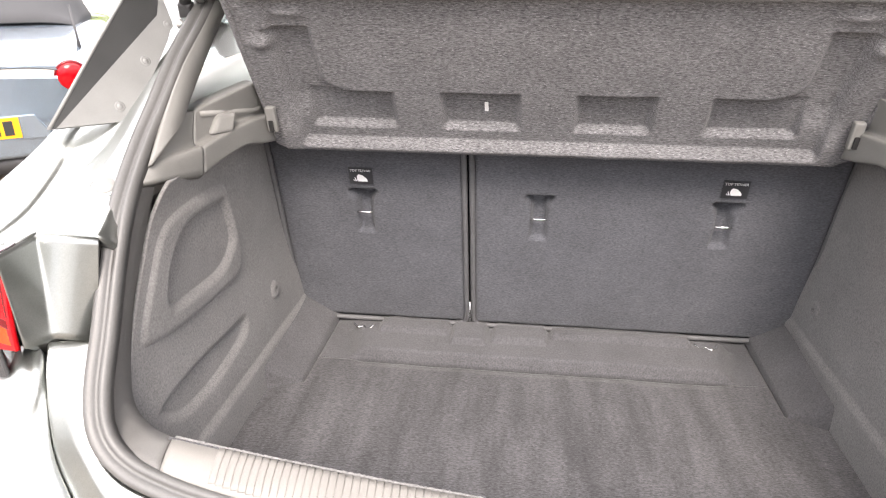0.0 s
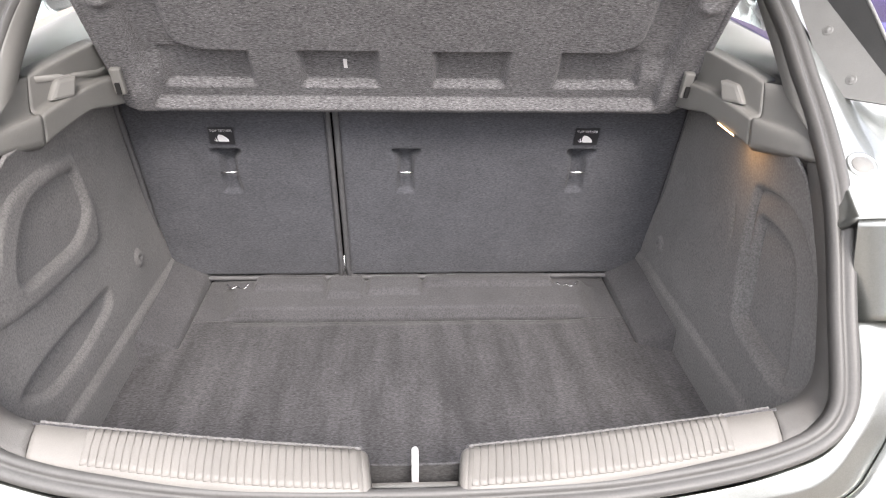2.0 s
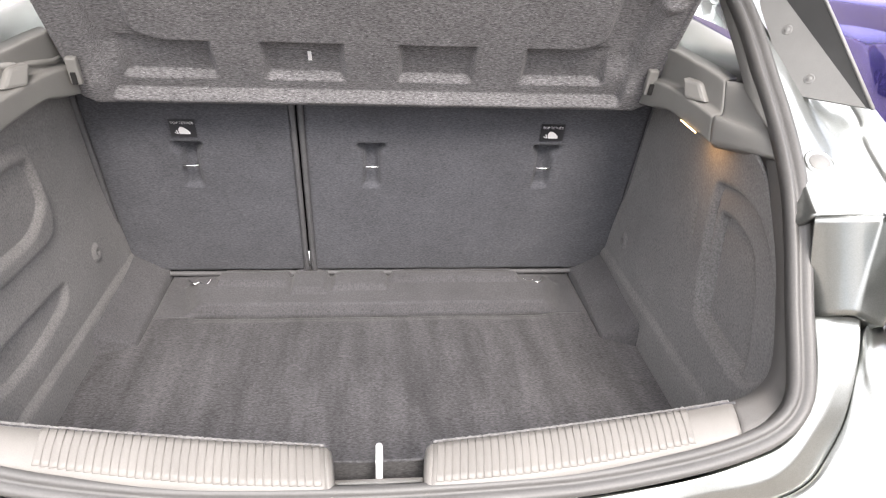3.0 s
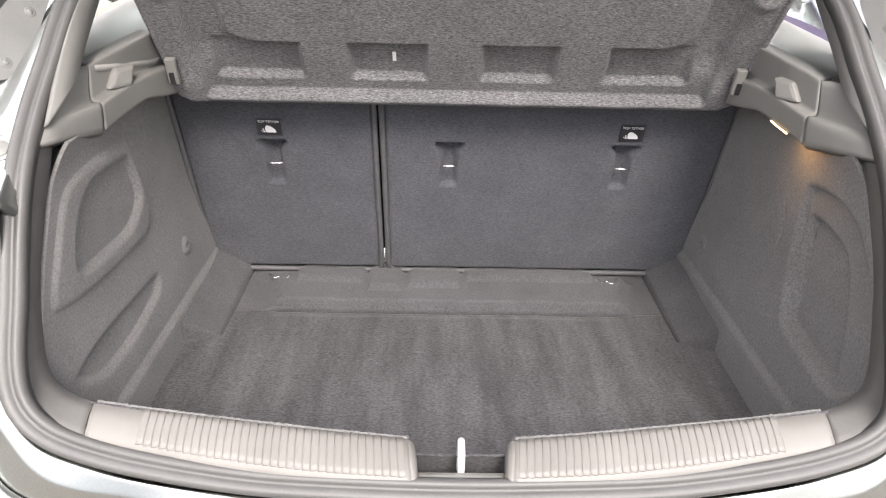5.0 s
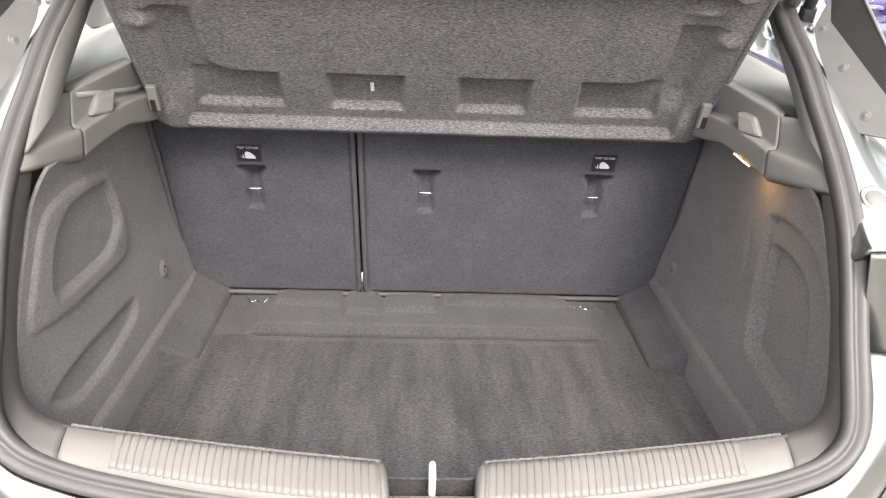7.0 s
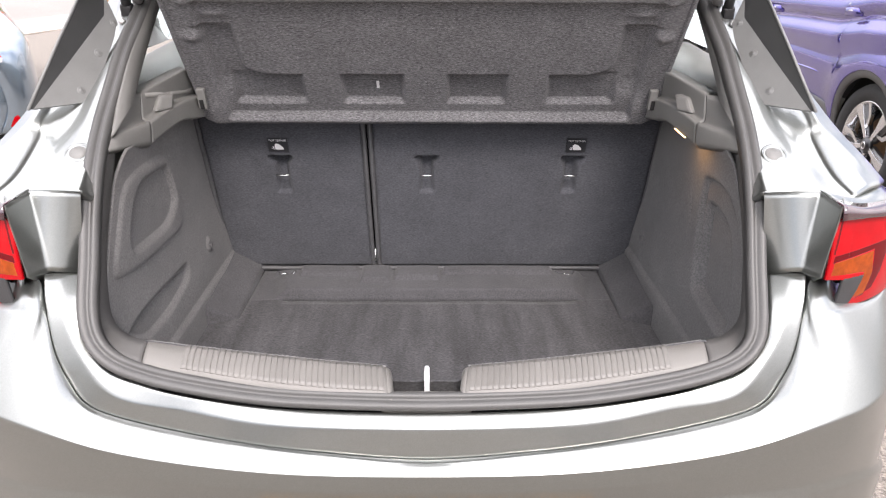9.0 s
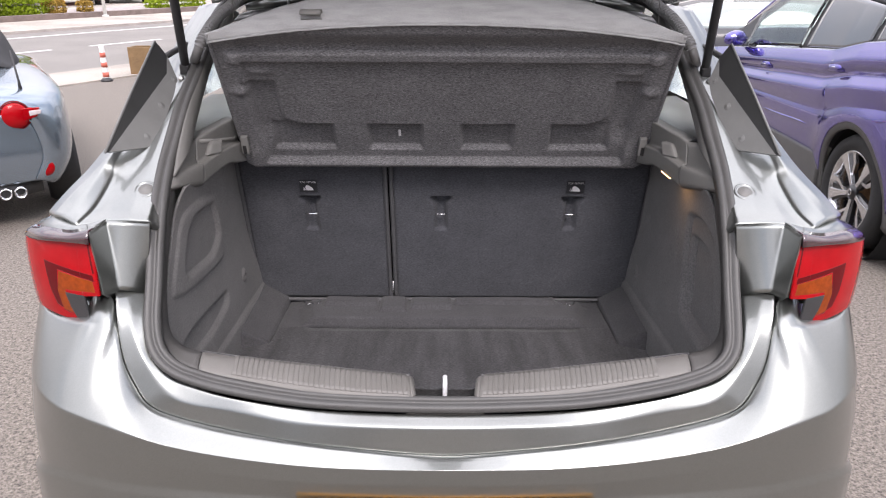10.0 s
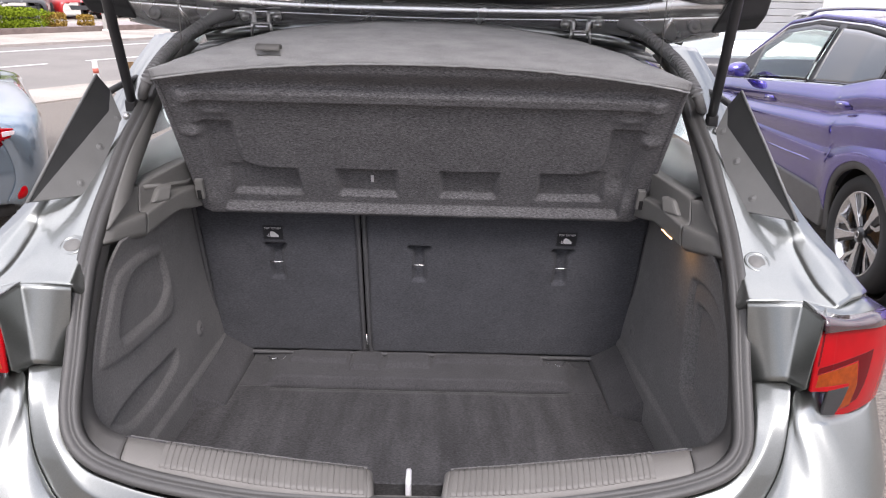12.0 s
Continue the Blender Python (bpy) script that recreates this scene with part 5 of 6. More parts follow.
for v in np.linspace(0, 1, 12):
    y, z = 0.76 - 0.9 * v, 1.575 + 0.46 * v
    rows.append([(x, y + 0.05 * (1 - v) * -(abs(x) / 0.55) ** 2, z - 0.04 * (abs(x) / 0.6) ** 2) for x in np.linspace(-0.54, 0.54, 25)])
part("tailgate_glass", grid_mesh("tailgate_glass", rows, GLASS_DARK), gate, "tinted rear window", thick=0.004)
for s in (-1, 1):
    surface("tailgate_frame", [[(0.53, 0.73, 1.56), (0.55, 0.35, 1.77), (0.58, -0.12, 2.0)], [(0.61, 0.64, 1.53), (0.65, 0.28, 1.74), (0.68, -0.16, 1.96)], [(0.675, 0.60, 1.53), (0.70, 0.25, 1.75), (0.72, -0.18, 1.97)]], PAINT_INNER, gate, 20, 10, thick=0.02, side=s)
    prism("spoiler_end", mirrored([(0.655, 0.655, 1.462), (0.735, 0.585, 1.478), (0.738, 0.56, 1.56), (0.68, 0.60, 1.56)], s), (0.0, -0.04, 0.03), BLACK, gate, "black spoiler end", bevel=0.006)
    hx = s * 0.388 - 0.012
    wire = [(-0.006, -0.0032), (0.006, -0.0032), (0.006, 0.0032), (-0.006, 0.0032)]
    hinge = part("hinge", sweep_mesh("hinge", spline([(hx + a, 0.748, z) for a, z in ((-0.046, 1.482), (-0.024, 1.482), (-0.020, 1.479), (-0.018, 1.456), (-0.014, 1.4505), (0.014, 1.4505), (0.018, 1.456), (0.020, 1.479), (0.024, 1.482), (0.046, 1.482))], 70), wire, ZINC, (0, 1, 0)), gate, "bolted steel hinge hoop")
    for a in (-0.022, 0.022):
        tube("leg", np.array([(hx + a, 0.744, 1.462), (hx + a * 1.05, 0.746, 1.445), (hx + a * 1.2, 0.752, 1.428)]), 0.0035, ZINC, hinge, n=8, ref=(0, 1, 0))
    tube("pin", np.array([(hx - 0.024, 0.744, 1.458), (hx + 0.024, 0.744, 1.458)]), 0.003, ZINC, hinge, n=8, ref=(0, 1, 0))
    for a in (-0.039, 0.039):
        lathe("bolt", [(0.004, 0.011), (-0.003, 0.011), (-0.004, 0.0075), (-0.012, 0.007), (-0.013, 0.0001)], ZINC, hinge, (hx + a, 0.744, 1.474), "y", n=12)
    plug = lathe("grommet", [(0.004, 0.016), (-0.003, 0.015), (-0.006, 0.011), (-0.004, 0.008), (-0.010, 0.007), (-0.011, 0.0001)], HOSE, gate, (0.626 * s, 0.669, 1.480), "y", n=16)
    tube("corner_rib", np.array(mirrored([(0.560, 0.700, 1.452), (0.566, 0.690, 1.476), (0.575, 0.682, 1.497)], s)), 0.0045, PAINT_INNER, gate, n=8, ref=(1, 0, 0))
rows = [[(x, y, z - 0.05 * (abs(x) / 0.65) ** 3) for x in np.linspace(-0.66, 0.66, 25)] for y, z in ((0.845, 1.478), (0.90, 1.484), (1.4, 1.49), (2.0, 1.475), (2.45, 1.42))]
part("roof", grid_mesh("roof", rows, PAINT, flip=True), car, thick=0.03)
for k in range(3):
    tube("roof_rib", np.array([(x, 0.795 + 0.014 * k, 1.457 + 0.006 * k - 0.03 * (abs(x) / 0.5) ** 2) for x in np.linspace(-0.5, 0.5, 20)]), 0.004, PAINT, car, n=8, ref=(0, 0, 1))
part("header_panel", grid_mesh("header_panel", [[(x, y, z - 0.03 * (abs(x) / 0.5) ** 2) for x in np.linspace(-0.55, 0.55, 15)] for y, z in ((0.79, 1.447), (0.85, 1.475))], PAINT, flip=True), car, thick=0.02)
part("headliner", grid_mesh("headliner", [[(x, y, z - 0.05 * (abs(x) / 0.65) ** 3) for x in np.linspace(-0.64, 0.64, 15)] for y, z in ((0.84, 1.43), (1.5, 1.45), (2.4, 1.38))], SHELF_TOP), car, thick=0.01)
for s in (-1, 1):
    surface("body_side", [[(0.878, 0.42, 1.03), (0.87, 1.5, 1.05), (0.88, 3.2, 0.98), (0.80, 3.9, 0.85)], [(0.905, 0.42, 0.88), (0.905, 1.5, 0.80), (0.90, 3.2, 0.75), (0.84, 3.95, 0.65)], [(0.91, 0.8, 0.47), (0.90, 1.5, 0.45), (0.90, 3.2, 0.42), (0.84, 3.95, 0.4)], [(0.86, 0.8, 0.22), (0.85, 1.5, 0.2), (0.85, 3.2, 0.2), (0.78, 3.9, 0.2)]], PAINT, car, 40, 20, thick=0.02, flip=True, side=s)
    surface("side_window", [[(0.86, 1.55, 1.06), (0.87, 2.2, 1.03), (0.87, 2.8, 1.0)], [(0.70, 1.55, 1.44), (0.69, 2.1, 1.42), (0.80, 2.75, 1.05)]], GLASS_DARK, car, 20, 8, thick=0.004, flip=True, side=s)
    for y in (0.78, 3.42):
        w = lathe("wheel", [(-0.10, 0.20), (-0.10, 0.30), (-0.08, 0.318), (0.08, 0.318), (0.10, 0.30), (0.10, 0.2), (0.07, 0.19), (0.05, 0.0001)], TYRE, car, (0.80 * s, y, 0.318), "x")
surface("bonnet", [both([(0, 2.75, 1.0), (0.5, 2.75, 0.99), (0.85, 2.8, 0.96)]), both([(0, 3.4, 0.92), (0.5, 3.4, 0.90), (0.82, 3.4, 0.86)]), both([(0, 3.95, 0.72), (0.5, 3.9, 0.70), (0.76, 3.8, 0.66)]), both([(0, 4.03, 0.4), (0.5, 4.0, 0.4), (0.78, 3.9, 0.4)]), both([(0, 3.98, 0.2), (0.5, 3.95, 0.2), (0.76, 3.85, 0.2)])], PAINT, car, 30, 24, thick=0.02, flip=True)
surface("windscreen", [both([(0, 2.45, 1.42), (0.4, 2.45, 1.41), (0.64, 2.42, 1.38)]), both([(0, 3.05, 1.02), (0.4, 3.0, 1.01), (0.78, 2.85, 0.98)])], GLASS_DARK, car, 20, 8, thick=0.005, flip=True)
box("cabin_floor", (-0.8, 0.98, 0.25), (0.8, 3.3, 0.3), CABIN, car)
box("underbody", (-0.70, 0.05, 0.22), (0.70, 0.95, 0.40), DARK, car, "dark underbody")


# ---- other cars ----
def wheel(parent, centre, r, width, spokes, side=-1, label="", machined=ALLOY):
    """A wheel facing along x: tyre, rim, paired spokes, hub and brake disc."""
    cx, cy, cz = centre
    w = side * width / 2
    tyre = lathe("tyre", [(-w, r * 0.70), (-w, r * 0.93), (-w * 0.75, r), (w * 0.75, r), (w, r * 0.955), (w * 1.02, r * 0.86), (w * 0.96, r * 0.735), (w * 0.85, r * 0.72)], TYRE, parent, centre, "x", label, n=56, cap=False)
    lathe("rim", [(w * 0.86, r * 0.735), (w * 0.93, r * 0.725), (w * 0.90, r * 0.69), (w * 0.3, r * 0.66), (-w, r * 0.66)], machined, tyre, centre, "x", "alloy rim", n=56, cap=False)
    lathe("brake_disc", [(0.0, r * 0.46), (w * 0.08, r * 0.46), (w * 0.1, r * 0.2)], BRASS, tyre, centre, "x", "rusty brake disc", n=40)
    lathe("drum", [(-w * 0.5, r * 0.64), (-w * 0.2, r * 0.60), (-w * 0.19, 0.0001)], DARK, tyre, centre, "x", n=30)
    at = lambda rad, ang, depth: (cx + w * depth, cy + side * rad * r * math.cos(ang), cz + rad * r * math.sin(ang))
    for k in range(spokes):
        # a broad twisted blade, its dark flank, and a narrow bent bar beside it
        a = 2 * math.pi * k / spokes - 0.30
        blade = [at(0.10, a - 0.35, 0.74), at(0.36, a - 0.15, 0.80), at(0.70, a - 0.17, 0.90), at(0.70, a + 0.13, 0.90), at(0.36, a + 0.12, 0.80), at(0.10, a + 0.35, 0.74)]
        prism("spoke", blade, (-w * 0.22, 0, 0), machined, tyre, bevel=0.002)
        flank = [at(0.12, a - 0.5, 0.62), at(0.40, a - 0.30, 0.66), at(0.69, a - 0.30, 0.76), at(0.69, a + 0.2, 0.76), at(0.40, a + 0.2, 0.66), at(0.12, a + 0.5, 0.62)]
        prism("spoke_web", flank, (-w * 0.2, 0, 0), ALLOY_BLACK, tyre)
        b = a + 0.80
        bar = [at(0.30, b + 0.22, 0.70), at(0.50, b - 0.10, 0.80), at(0.70, b - 0.09, 0.90), at(0.70, b + 0.03, 0.90), at(0.50, b + 0.04, 0.80), at(0.30, b + 0.42, 0.70)]
        prism("spoke_bar", bar, (-w * 0.16, 0, 0), machined, tyre)
    lathe("hub_cap", [(w * 0.6, r * 0.15), (w * 0.80, r * 0.13), (w * 0.84, r * 0.075), (w * 0.86, r * 0.07), (w * 0.86, 0.0001)], ALLOY_BLACK, tyre, centre, "x", "dark hub", n=24)
    lathe("hub_ring", [(w * 0.86, r * 0.062), (w * 0.885, r * 0.055), (w * 0.86, r * 0.045)], CHROME, tyre, centre, "x", n=24, cap=False)
    return tyre


# blue crossover, its rear axle at the local origin, front along +y, left side at x = 0
suv = thing("blue_crossover", "deep metallic blue crossover with grey wheel-arch cladding", "car")
WB, ARCH = 2.646, 0.405


def belt(y):
    return float(np.interp(y, [-0.8, -0.3, 0.15, 0.5, 1.0, 1.9, 2.3, 3.4], [1.22, 1.20, 1.15, 1.075, 1.035, 0.955, 0.925, 0.80]))


SIDE_Z = (0.25, 0.42, 0.56, 0.62, 0.66, 0.70, 0.775, 0.80, 0.86, 0.90, 0.935, 0.955, 1.00, 1.06, 1.20)
SIDE_X = (0.050, 0.018, -0.010, -0.024, -0.028, -0.016, -0.046, -0.052, -0.016, -0.012, -0.036, -0.038, -0.016, 0.018, 0.085)


def suv_side_x(y, z):
    """How far the flank stands in from its widest line; the upper creases climb with the window line."""
    lift = float(step(0.55, 0.85, z)) * (belt(y) - 1.03) * 0.9
    v = sum(np.interp(z - lift + k * 0.004, SIDE_Z, SIDE_X) for k in (-1.5, -0.5, 0.5, 1.5)) / 4
    flare = -0.020 * math.exp(-(max(0.0, math.hypot(y, z - 0.33) - 0.44) / 0.10) ** 2) - 0.020 * math.exp(-(max(0.0, math.hypot(y - WB, z - 0.33) - 0.44) / 0.10) ** 2)
    ends = 0.35 * step(0.40, 0.95, -y) ** 2 + 0.45 * step(WB + 0.1, WB + 0.85, y) ** 2
    return v + flare + ends


def underline(y):
    z = 0.34
    for yw in (0.0, WB):
        if abs(y - yw) < ARCH:
            z = max(z, 0.33 + math.sqrt(ARCH ** 2 - (y - yw) ** 2))
    return z


ysuv = np.unique(np.r_[np.linspace(-0.85, WB + 0.85, 150), np.linspace(-ARCH, ARCH, 60), np.linspace(WB - ARCH, WB + ARCH, 50)])
for s, name in ((1, "near"), (-1, "far")):
    rows = []
    for y in ysuv:
        z0, z1 = underline(y), belt(y)
        row = [(suv_side_x(y, z) if s > 0 else 1.80 - suv_side_x(y, z), y, z) for z in np.linspace(z0, z1, 64)]
        rows.append(row)
    part("body_side", grid_mesh("body_side", rows, PAINT_BLUE, flip=s > 0), suv, "deep blue metallic doors and wing", thick=0.02)
    X = lambda x: x if s > 0 else 1.80 - x
    for yw in (0.0, WB):
        ap = np.array([(X(suv_side_x(yw + 0.40 * math.cos(a), 0.33 + 0.40 * math.sin(a)) - 0.004), yw + 0.41 * math.cos(a), 0.33 + 0.41 * math.sin(a)) for a in np.linspace(-0.25, math.pi + 0.25, 40)])
        part("arch_cladding", sweep_mesh("arch_cladding", ap, [(-0.046, -0.012), (-0.044, 0.006), (0.0, 0.012), (0.044, 0.008), (0.046, -0.012)], CLADDING, (-1 * s, 0, 0)), suv, "grey plastic wheel-arch cladding")
        lathe("wheel_well", [(0.0, 0.40), (0.35, 0.40), (0.36, 0.0001)] if s > 0 else [(0.0, 0.40), (-0.35, 0.40), (-0.36, 0.0001)], DARK, suv, (X(0.03), yw, 0.33), "x", "dark wheel well", cap=False)
        wheel(suv, (X(0.10), yw, 0.332), 0.332, 0.225, 5, -s, "black tyre on a two-tone alloy wheel")
    prism("sill_cladding", [(X(-0.012), 0.42, 0.24), (X(-0.012), WB - 0.42, 0.24), (X(-0.022), WB - 0.40, 0.36), (X(-0.026), WB - 0.47, 0.455), (X(-0.026), 0.48, 0.455), (X(-0.022), 0.40, 0.36)], (0.05 * s, 0, 0), CLADDING, suv, "grey plastic sill cladding", bevel=0.012)
    # windows
    top = lambda y: float(np.interp(y, [-0.35, 0.1, 0.7, 1.4, 1.9, 2.45], [1.29, 1.36, 1.405, 1.415, 1.355, 1.05]))
    for nm, y0, y1, mat_, lab in (("rear_window", 0.18, 0.98, GLASS_DARK, "dark tinted rear door window"), ("front_window", 1.06, 2.12, GLASS, "clear front door window"), ("quarter_window", -0.25, 0.12, GLASS_DARK, "dark quarter window")):
        rows = []
        for y in np.linspace(y0, y1, 24):
            b0, b1 = belt(y) + 0.012, max(top(y) - 0.02, belt(y) + 0.03)
            rows.append([(X(0.03 + 0.16 * (z - b0) / 0.40 - 0.012 * math.sin(math.pi * (z - b0) / 0.45)), y, z) for z in np.linspace(b0, b1, 12)])
        part(nm, grid_mesh(nm, rows, mat_, flip=s > 0), suv, lab, thick=0.005)
    rise = lambda y: max(top(y) + 0.02, belt(y) + 0.02) if y > -0.35 else max(1.29 + (y + 0.35) * 0.2, belt(y) + 0.02)
    lean = lambda y, z: (X(0.036 + 0.16 * (z - belt(y)) / 0.40), y, z)
    for y0, y1 in ((-0.75, -0.24), (0.11, 0.19), (0.97, 1.07), (2.10, 2.50)):
        part("window_pillar", grid_mesh("window_pillar", [[lean(y, z) for z in np.linspace(belt(y), rise(y), 8)] for y in np.linspace(y0, y1, 14)], BLACK, flip=s > 0), suv, "black window pillar", thick=0.01)
    for nm, low_, high_ in (("lower_surround", lambda y: belt(y), lambda y: belt(y) + 0.016), ("upper_surround", lambda y: rise(y) - 0.046, rise)):
        part(nm, grid_mesh(nm, [[lean(y, z) for z in np.linspace(low_(y), high_(y), 3)] for y in np.linspace(-0.3, 2.2, 70)], BLACK, flip=s > 0), suv, "black window surround", thick=0.008)
    bt = np.array([(X(0.012), y, belt(y) + 0.004) for y in np.linspace(-0.2, 2.25, 70)])
    tube("belt_strip", bt, 0.0095, CHROME, suv, "chrome window strip", n=8, ref=(0, 0, 1))
    tp = np.array([(X(0.036 + 0.16 * (top(y) + 0.02 - belt(y)) / 0.40 - 0.008), y, top(y) + 0.016) for y in np.linspace(-0.3, 2.4, 70)])
    part("roof_edge", sweep_mesh("roof_edge", tp + (0.02 * s, 0, 0.022), ring(0.020, 10), PAINT_BLUE, (0, 0, 1)), suv)
    part("window_strip", sweep_mesh("window_strip", tp + (0, 0, -0.004), ring(0.010, 8), CHROME, (0, 0, 1)), suv, "bright strip over the windows")
    rl = np.array([(X(0.28), y, z) for y, z in ((0.0, 1.43), (0.08, 1.485), (0.3, 1.505), (1.0, 1.515), (1.6, 1.495), (1.78, 1.455), (1.85, 1.42))])
    tube("roof_rail", spline(rl, 50), 0.016, ALLOY, suv, "silver roof rail", ref=(0, 0, 1))
    for y0, z0 in ((0.36, 0.99), (1.42, 0.885)):
        h = part("door_handle", sweep_mesh("door_handle", spline([(X(-0.012), y0 - 0.085, z0 + 0.008), (X(-0.052), y0 - 0.06, z0 + 0.006), (X(-0.058), y0, z0 + 0.002), (X(-0.052), y0 + 0.07, z0 - 0.006), (X(-0.012), y0 + 0.095, z0 - 0.008)], 30), [(-0.024, -0.008), (-0.020, 0.008), (0.020, 0.008), (0.024, -0.008)], PAINT_BLUE, (-s, 0, 0)), suv, "blue door handle with chrome insert")
        tube("chrome_insert", spline([(X(-0.058), y0 - 0.055, z0 + 0.012), (X(-0.064), y0, z0 + 0.008), (X(-0.058), y0 + 0.065, z0)], 12), 0.004, CHROME, h, ref=(0, 0, 1))
        lathe("handle_cup", [(0.0, 0.062), (-0.003 * s, 0.058), (0.010 * s, 0.040), (0.016 * s, 0.0001)], BLACK, h, (X(suv_side_x(y0, z0) - 0.002), y0 - 0.01, z0 - 0.005), "x", n=20)
    for ys_ in ([(0.30, 1.12), (0.20, 0.98), (0.14, 0.86), (0.06, 0.76)], [(1.02, 1.06), (1.05, 0.9), (1.07, 0.7), (1.06, 0.42)], [(2.14, 1.03), (2.12, 0.85), (2.13, 0.6), (2.14, 0.42)]):
        gp = spline([(0, y, z) for y, z in ys_], 30)
        gp[:, 0] = [X(suv_side_x(y, z) - 0.003) for _, y, z in gp]
        tube("door_gap", gp, 0.0032, DARK, suv, "dark door gap", n=6, ref=(1, 0, 0))
    # scalloped lower door crease
    tube("door_crease", spline([(X(-0.022), 0.55, 0.60), (X(-0.036), 0.7, 0.605), (X(-0.036), 1.1, 0.585), (X(-0.02), 1.5, 0.57)], 30), 0.010, PAINT_BLUE, suv, "raised door crease", ref=(1, 0, 0))
    part("door_mirror", sweep_mesh("door_mirror", spline([(X(0.0), 2.05, 0.995), (X(-0.03), 2.06, 1.005), (X(-0.08), 2.05, 1.012), (X(-0.14), 2.02, 1.008), (X(-0.165), 1.99, 1.003)], 14), [(a * 0.058, max(b, -0.55) * 0.068) for a, b in ring(1.0, 18)], PAINT_BLUE, (0, 0, 1), [0.35, 0.55, 0.8, 0.95, 1.0, 1.03, 1.05, 1.05, 1.03, 1.0, 0.95, 0.85, 0.7, 0.45]), suv, "blue door mirror housing")
roof_rows = []
for y, zc in ((-0.80, 1.36), (-0.55, 1.44), (0.0, 1.49), (0.8, 1.515), (1.4, 1.50), (1.9, 1.43)):
    roof_rows.append([(0.20 + 1.40 * u, y, zc - 0.085 * abs(2 * u - 1) ** 2.5) for u in np.linspace(0, 1, 15)])
part("roof", grid_mesh("roof", roof_rows, PAINT_BLUE), suv, thick=0.03)
surface("windscreen", [[(0.25, 1.9, 1.37), (0.9, 1.92, 1.42), (1.55, 1.9, 1.37)], [(0.12, 2.5, 1.06), (0.9, 2.75, 1.06), (1.68, 2.5, 1.06)]], GLASS, suv, 20, 10, thick=0.005)
surface("bonnet", [[(0.10, 2.45, 1.04), (0.9, 2.75, 1.06), (1.70, 2.45, 1.04)], [(0.15, 3.1, 0.93), (0.9, 3.25, 0.97), (1.65, 3.1, 0.93)], [(0.45, 3.5, 0.72), (0.9, 3.58, 0.72), (1.35, 3.5, 0.72)], [(0.42, 3.52, 0.3), (0.9, 3.6, 0.3), (1.38, 3.52, 0.3)]], PAINT_BLUE, suv, 24, 16, thick=0.02)
surface("rear_face", [[(0.30, -0.80, 1.33), (0.9, -0.82, 1.36), (1.5, -0.80, 1.33)], [(0.22, -0.86, 1.1), (0.9, -0.98, 1.1), (1.58, -0.86, 1.1)], [(0.34, -0.9, 0.7), (0.9, -1.05, 0.7), (1.46, -0.9, 0.7)], [(0.36, -0.86, 0.3), (0.9, -1.02, 0.3), (1.44, -0.86, 0.3)]], PAINT_BLUE, suv, 24, 16, thick=0.02, flip=True)
box("cabin", (0.26, -0.7, 0.40), (1.54, 2.4, 0.94), CABIN, suv, "dark cabin")
suv.matrix_world = Matrix.Translation((2.37, 2.64, 0)) @ Matrix.Rotation(radians(-3.5), 4, "Z")


def hull(name, stations, mat, parent, label="", m=22):
    """A body shell through cross-sections (y, half outline as (x, z) from sill to centre), mirrored left to right."""
    rows = []
    for y, half in stations:
        h = spline([(x, y, z) for x, z in half], m)
        rows.append(np.vstack([h * (-1, 1, 1), h[::-1]]))
    cols = [spline([r[j] for r in rows], 4 * len(stations)) for j in range(2 * m)]
    return part(name, grid_mesh(name, np.array(cols).transpose(1, 0, 2), mat), parent, label, thick=0.01)


# blue-grey roadster, rear end at the local origin, front along +y
roadster = thing("blue_grey_roadster", "blue-grey two-seat roadster parked with its tail this way", "car")
hull("body", [(0.02, [(0.60, 0.30), (0.66, 0.42), (0.66, 0.56), (0.60, 0.70), (0.4, 0.76), (0, 0.775)]),
              (0.05, [(0.66, 0.26), (0.74, 0.40), (0.75, 0.58), (0.68, 0.74), (0.45, 0.80), (0, 0.815)]),
              (0.18, [(0.74, 0.24), (0.82, 0.40), (0.83, 0.60), (0.77, 0.77), (0.50, 0.845), (0, 0.855)]),
              (0.5, [(0.80, 0.22), (0.865, 0.42), (0.87, 0.66), (0.83, 0.80), (0.55, 0.88), (0, 0.89)]),
              (1.0, [(0.80, 0.2), (0.85, 0.42), (0.855, 0.66), (0.82, 0.82), (0.6, 0.90), (0, 0.92)]),
              (2.0, [(0.80, 0.2), (0.845, 0.42), (0.85, 0.64), (0.81, 0.80), (0.6, 0.84), (0, 0.86)]),
              (3.0, [(0.80, 0.2), (0.86, 0.42), (0.86, 0.60), (0.80, 0.74), (0.5, 0.80), (0, 0.82)]),
              (3.85, [(0.65, 0.2), (0.70, 0.40), (0.66, 0.52), (0.56, 0.60), (0.4, 0.62), (0, 0.63)])], PAINT_STEEL, roadster, "blue-grey metallic body", 26)
hull("soft_top", [(0.75, [(0.62, 0.88), (0.60, 0.90), (0.5, 0.92), (0.3, 0.93), (0, 0.93)]), (1.15, [(0.66, 0.88), (0.60, 1.05), (0.5, 1.16), (0.3, 1.19), (0, 1.2)]), (1.6, [(0.68, 0.86), (0.60, 1.08), (0.5, 1.2), (0.3, 1.23), (0, 1.235)]), (2.1, [(0.68, 0.84), (0.60, 1.0), (0.5, 1.12), (0.3, 1.15), (0, 1.16)]), (2.5, [(0.66, 0.82), (0.62, 0.83), (0.5, 0.84), (0.3, 0.85), (0, 0.85)])], CABIN, roadster, "black soft top", 16)
